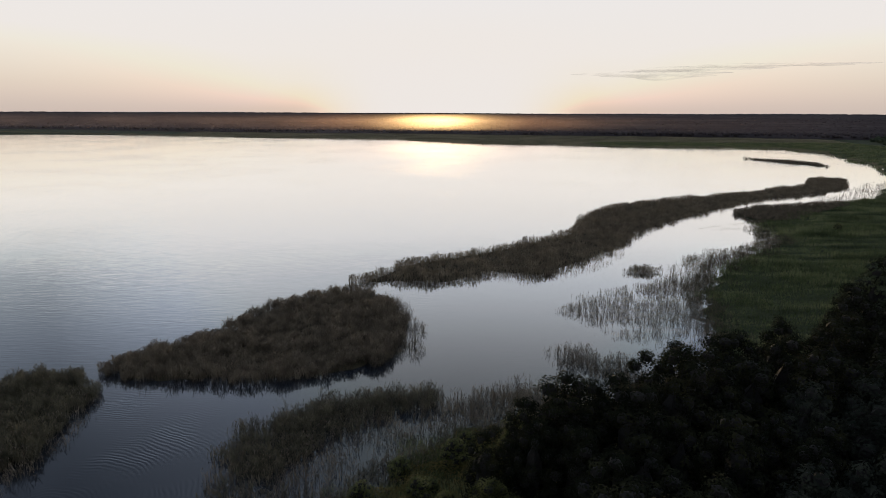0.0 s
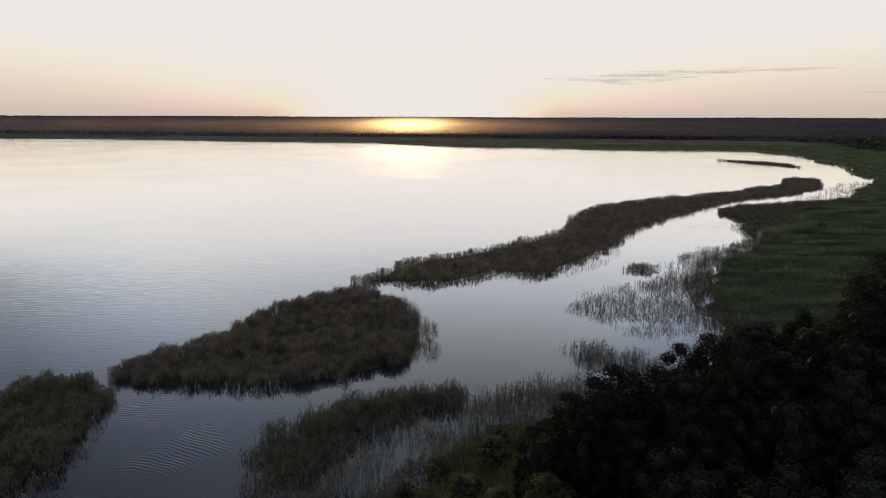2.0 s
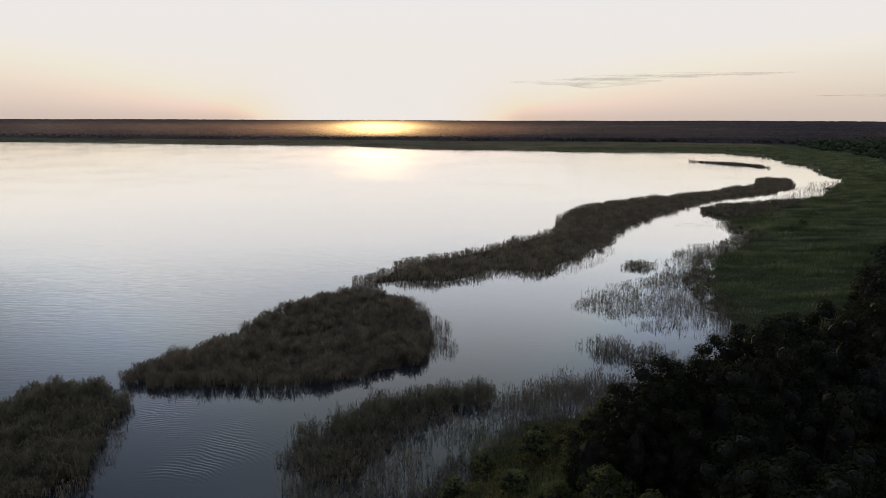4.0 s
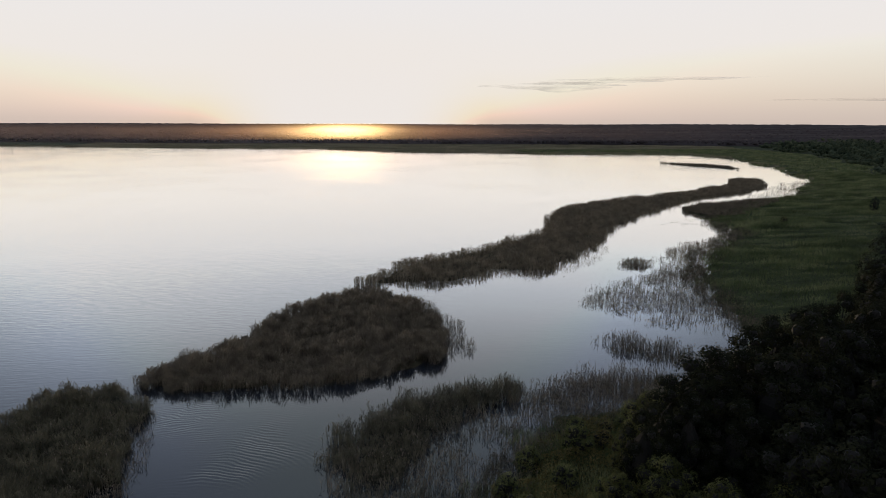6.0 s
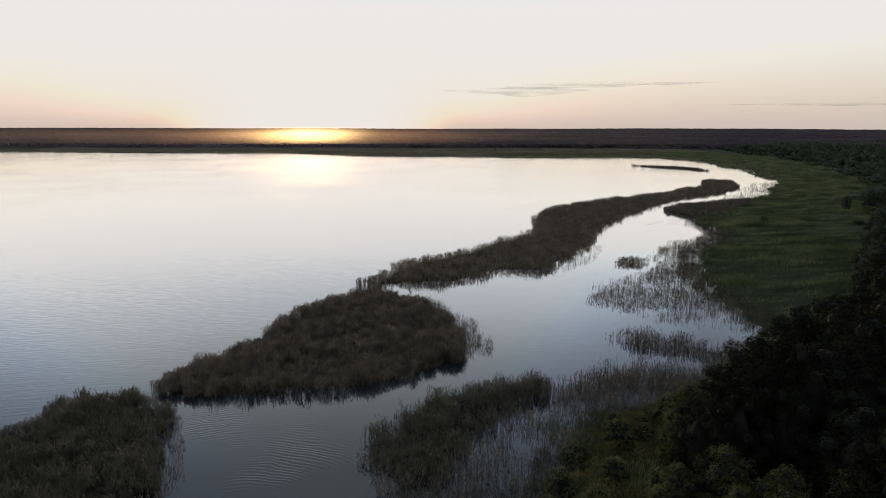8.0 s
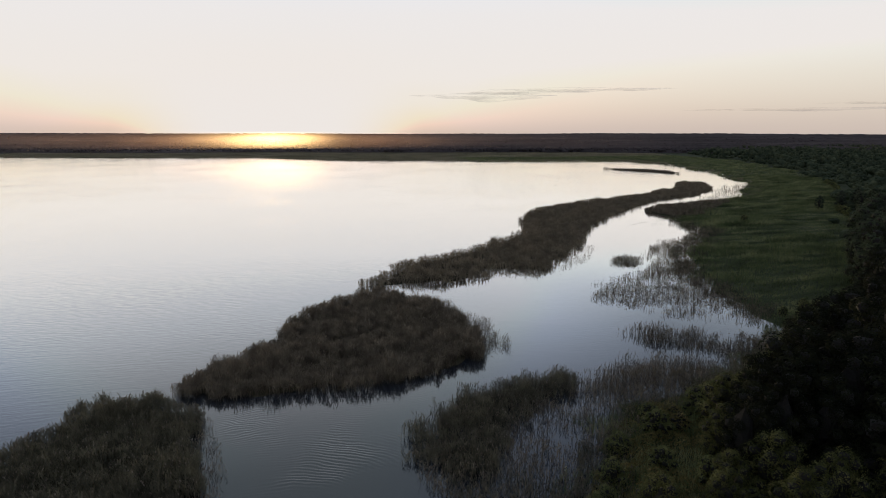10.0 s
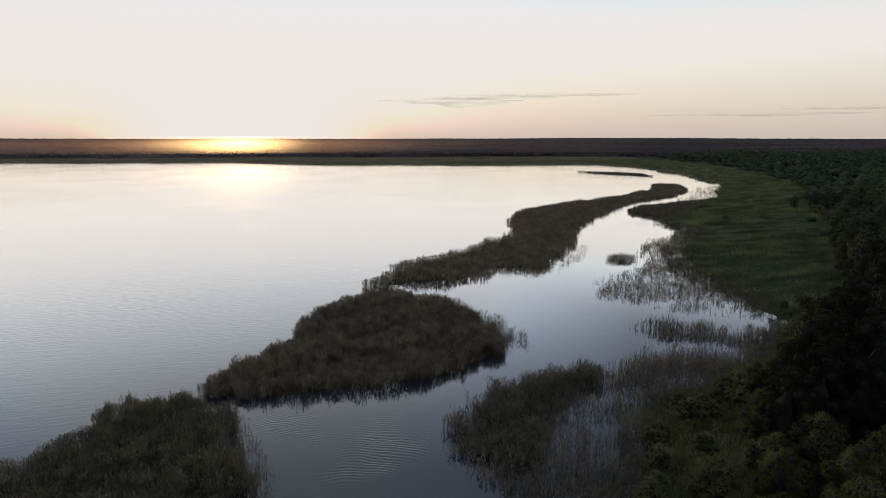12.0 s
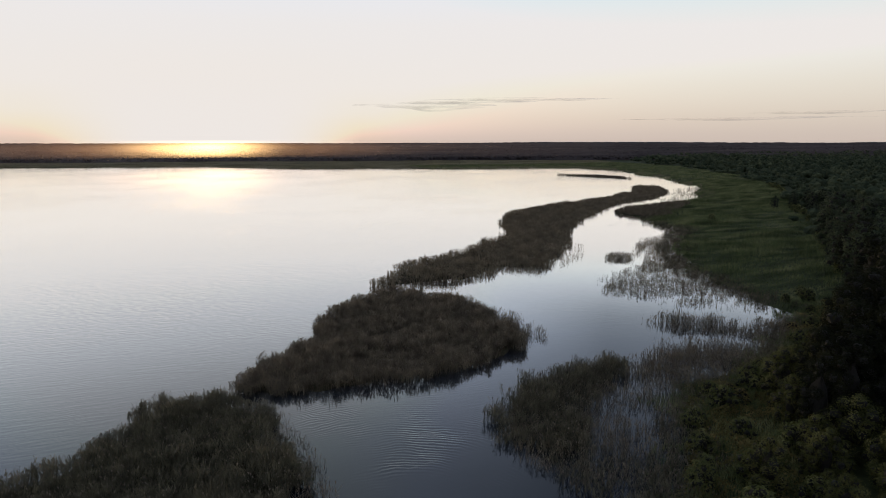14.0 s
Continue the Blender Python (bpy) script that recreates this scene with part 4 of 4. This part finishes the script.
x, y = x[keep], y[keep]
tall = 6.2 + 7 * wobble(x * 0.35, y, 240, 8) + rng.uniform(-1.2, 1.6, len(x))
far_forest = new("far_forest", mesh_from("far_forest", chunks, [HAZED_LEAF]))
far_trees = new("far_trees", mesh_from("far_trees", crowns(x, y, ground_height(x, y), tall, rng.uniform(3.5, 6.5, len(x)), 0, 1), [HAZED_LEAF], True))
tagged(far_trees, "countless forest crowns across the lake, tinted brownish mauve for haze", "forest", kind="stuff")
tagged(far_forest, "wide dark forest across the lake reaching the horizon", "forest", kind="stuff")

# ---------------------------------------------------------------- added sheet for sun glare and haze over the far forest
def glare_sheet_material():
    """Added sheet in place of lens glare and haze: mostly clear, it scatters a little light onwards, most of it close
    to the sun's direction.
    """
    m, nodes, links, out = material("glare_sheet")
    geo = nodes.new("ShaderNodeNewGeometry")
    stretch = nodes.new("ShaderNodeMapping")
    stretch.inputs["Scale"].default_value = (0.006, 0.006, 0.05)
    links.new(geo.outputs["Position"], stretch.inputs["Vector"])
    n = nodes.new("ShaderNodeTexNoise")
    n.inputs["Scale"].default_value, n.inputs["Detail"].default_value = 1.0, 4
    links.new(stretch.outputs[0], n.inputs["Vector"])
    high = nodes.new("ShaderNodeSeparateXYZ")
    links.new(geo.outputs["Position"], high.inputs[0])
    band = ramp(nodes, [(0.0, (0, 0, 0)), (0.08, (0.5, 0.5, 0.5)), (0.3, (1, 1, 1)), (0.72, (1, 1, 1)), (1.0, (0, 0, 0))])
    tall = nodes.new("ShaderNodeMath")
    tall.operation = "DIVIDE"
    tall.inputs[1].default_value = GLARE_TOP
    links.new(high.outputs[2], tall.inputs[0])
    links.new(tall.outputs[0], band.inputs[0])
    dense = nodes.new("ShaderNodeMapRange")
    dense.inputs[1].default_value, dense.inputs[2].default_value = 0.3, 0.7
    dense.inputs[3].default_value, dense.inputs[4].default_value = 0.6, 1.2
    links.new(n.outputs[0], dense.inputs[0])
    amount = nodes.new("ShaderNodeMath")
    amount.operation = "MULTIPLY"
    fade_east = nodes.new("ShaderNodeMapRange")
    fade_east.inputs[1].default_value, fade_east.inputs[2].default_value = 150.0, 800.0
    fade_east.inputs[3].default_value, fade_east.inputs[4].default_value = 1.0, 0.1
    links.new(high.outputs[0], fade_east.inputs[0])
    thinned = nodes.new("ShaderNodeMath")
    thinned.operation = "MULTIPLY"
    links.new(dense.outputs[0], thinned.inputs[0])
    links.new(fade_east.outputs[0], thinned.inputs[1])
    links.new(thinned.outputs[0], amount.inputs[0])
    links.new(band.outputs[0], amount.inputs[1])
    clear = nodes.new("ShaderNodeBsdfTransparent")
    onward = nodes.new("ShaderNodeBsdfRefraction")
    onward.inputs["IOR"].default_value, onward.inputs["Roughness"].default_value = 1.25, 0.5
    onward.inputs["Color"].default_value = (1.0, 0.84, 0.6, 1)
    aside = nodes.new("ShaderNodeBsdfRefraction")
    aside.inputs["IOR"].default_value, aside.inputs["Roughness"].default_value = 1.25, 0.85
    aside.inputs["Color"].default_value = (1.0, 0.62, 0.45, 1)
    spread = nodes.new("ShaderNodeBsdfTranslucent")
    spread.inputs[0].default_value = (0.9, 0.70, 0.68, 1)
    for shader, share, under in ((spread, 0.052, clear), (aside, 0.0085, None), (onward, 0.009, None)):
        part_of = nodes.new("ShaderNodeMath")
        part_of.operation = "MULTIPLY"
        part_of.inputs[1].default_value = share
        links.new(amount.outputs[0], part_of.inputs[0])
        mixer = nodes.new("ShaderNodeMixShader")
        links.new(part_of.outputs[0], mixer.inputs[0])
        links.new((under or last).outputs[0], mixer.inputs[1])
        links.new(shader.outputs[0], mixer.inputs[2])
        last = mixer
    links.new(last.outputs[0], out.inputs[0])
    return m


GLARE_TOP = 45.0
GLARE_LINE = [(-1700, 1440), (-1000, 1420), (-600, 1370), (-306, 1340), (-60, 1330), (150, 1330), (420, 1320), (720, 1190), (1300, 890)]
pts = np.array([(px, py, pz) for pz in (0.5, GLARE_TOP) for px, py in GLARE_LINE])
k = len(GLARE_LINE)
quads = [(i, i + 1, k + i + 1, k + i) for i in range(k - 1)]
mist = new("mist", mesh_from("mist", [(pts, np.array(quads), 0)], [glare_sheet_material()], True))
tagged(mist, "added golden sheet imitating sun glare and haze over the far forest", "mist", kind="structure")

# ---------------------------------------------------------------- thin cloud streaks low in the sky
def cloud_material():
    m, nodes, links, out = material("cloud_veil")
    tex = nodes.new("ShaderNodeTexCoord")
    mapping = nodes.new("ShaderNodeMapping")
    mapping.inputs["Scale"].default_value = (0.004, 0.004, 0.05)
    links.new(tex.outputs["Object"], mapping.inputs["Vector"])
    n = nodes.new("ShaderNodeTexNoise")
    n.inputs["Scale"].default_value, n.inputs["Detail"].default_value = 1.0, 5
    links.new(mapping.outputs[0], n.inputs["Vector"])
    thick = nodes.new("ShaderNodeMapRange")
    thick.inputs[1].default_value, thick.inputs[2].default_value = 0.38, 0.7
    thick.inputs[3].default_value, thick.inputs[4].default_value = 0.0, 0.3
    links.new(n.outputs[0], thick.inputs[0])
    clear = nodes.new("ShaderNodeBsdfTransparent")
    veil = nodes.new("ShaderNodeBsdfDiffuse")
    veil.inputs[0].default_value = (0.72, 0.64, 0.66, 1)
    mixer = nodes.new("ShaderNodeMixShader")
    links.new(thick.outputs[0], mixer.inputs[0])
    links.new(clear.outputs[0], mixer.inputs[1])
    links.new(veil.outputs[0], mixer.inputs[2])
    links.new(mixer.outputs[0], out.inputs[0])
    return m


CLOUD = cloud_material()


def cloud_streak(azimuth, elevation, half_width, half_height):
    """A flat lens of thin cloud, 4300 m off."""
    n, rings = 48, 5
    pts, faces = [(0, 0, 0)], []
    for k in range(1, rings + 1):
        for i in range(n):
            a = 2 * math.pi * i / n
            f = k / rings * (1 + 0.18 * math.sin(3 * a + azimuth) + 0.1 * math.sin(7 * a))
            pts.append((half_width * f * math.cos(a), 30 * math.sin(2 * a) * f, half_height * f * math.sin(a) * (1 - 0.5 * abs(math.cos(a)))))
    for i in range(n):
        faces.append((0, 1 + i, 1 + (i + 1) % n, 1 + (i + 1) % n))
    tri = np.array([f[:3] for f in faces])
    quad = [(1 + (k - 1) * n + i, 1 + k * n + i, 1 + k * n + (i + 1) % n, 1 + (k - 1) * n + (i + 1) % n) for k in range(1, rings) for i in range(n)]
    verts = np.array(pts)
    me = mesh_from("cloud", [(verts, tri, 0), (verts, np.array(quad), 0)], [CLOUD], True)
    ob = new("cloud", me)
    a, e = radians(azimuth), radians(elevation)
    ob.matrix_basis = Matrix.LocRotScale((4300 * math.sin(a), 4300 * math.cos(a), 50 + 4300 * math.tan(e)), Euler((0, 0, -a)), None)
    return tagged(ob, "thin pinkish grey cloud streak low over the horizon", "cloud", "low clouds", "structure")


for az, el, hw, hh in ((18.0, 3.0, 430, 34), (21.0, 3.35, 420, 18), (26.5, 3.55, 520, 14), (30.5, 3.5, 260, 10), (44.0, 1.7, 620, 11), (51.0, 2.1, 480, 9)):
    cloud_streak(az, el, hw, hh)

# ---------------------------------------------------------------- mud bank and floating leaves
def mud_bank():
    n, m = 22, 9
    pts = []
    for i in range(n):
        f = i / (n - 1)
        for k in range(m):
            g = k / (m - 1) * 2 - 1
            wide = 1.5 * math.sin(math.pi * (0.08 + 0.84 * f)) ** 0.6
            x = 61.5 + 5.5 * f + g * wide * 0.6 + 0.4 * math.sin(4 * f)
            y = 157.5 - 6.5 * f + g * wide * 0.5
            pts.append((x, y, 0.42 * (1 - g * g) * math.sin(math.pi * (0.05 + 0.9 * f)) - 0.08 + 0.1 * noise.noise((x, y, 0))))
    quads = [(i * m + k, (i + 1) * m + k, (i + 1) * m + k + 1, i * m + k + 1) for i in range(n - 1) for k in range(m - 1)]
    ob = new("mud_bank", mesh_from("mud_bank", [(np.array(pts), np.array(quads), 0)], [MUD], True))
    tagged(ob, "low bare brown mud bank at the meadow's edge", "mud bank", kind="structure")


mud_bank()

x, y, d = scatter([(112, 283), (124, 292), (146, 304), (150, 296), (136, 284), (120, 276)], 0.5, 3.0, 7.0, 91)
keep = wobble(x, y, 3.5, 17) > 0.55
x, y = x[keep], y[keep]
a6 = np.arange(7) / 7 * 2 * np.pi + 0.3
r6 = rng.uniform(0.12, 0.3, len(x))[:, None]
pads = np.stack([x[:, None] + r6 * np.cos(a6), y[:, None] + r6 * np.sin(a6), 0.02 + 0 * r6 * a6], -1)
lily = new("lily_pads", mesh_from("lily_pads", [(pads, 7 * np.arange(len(x))[:, None] + np.arange(7), 0)], [SEDGE]))
tagged(lily, "small floating leaves scattered on calm lagoon water", "water plants", kind="stuff")
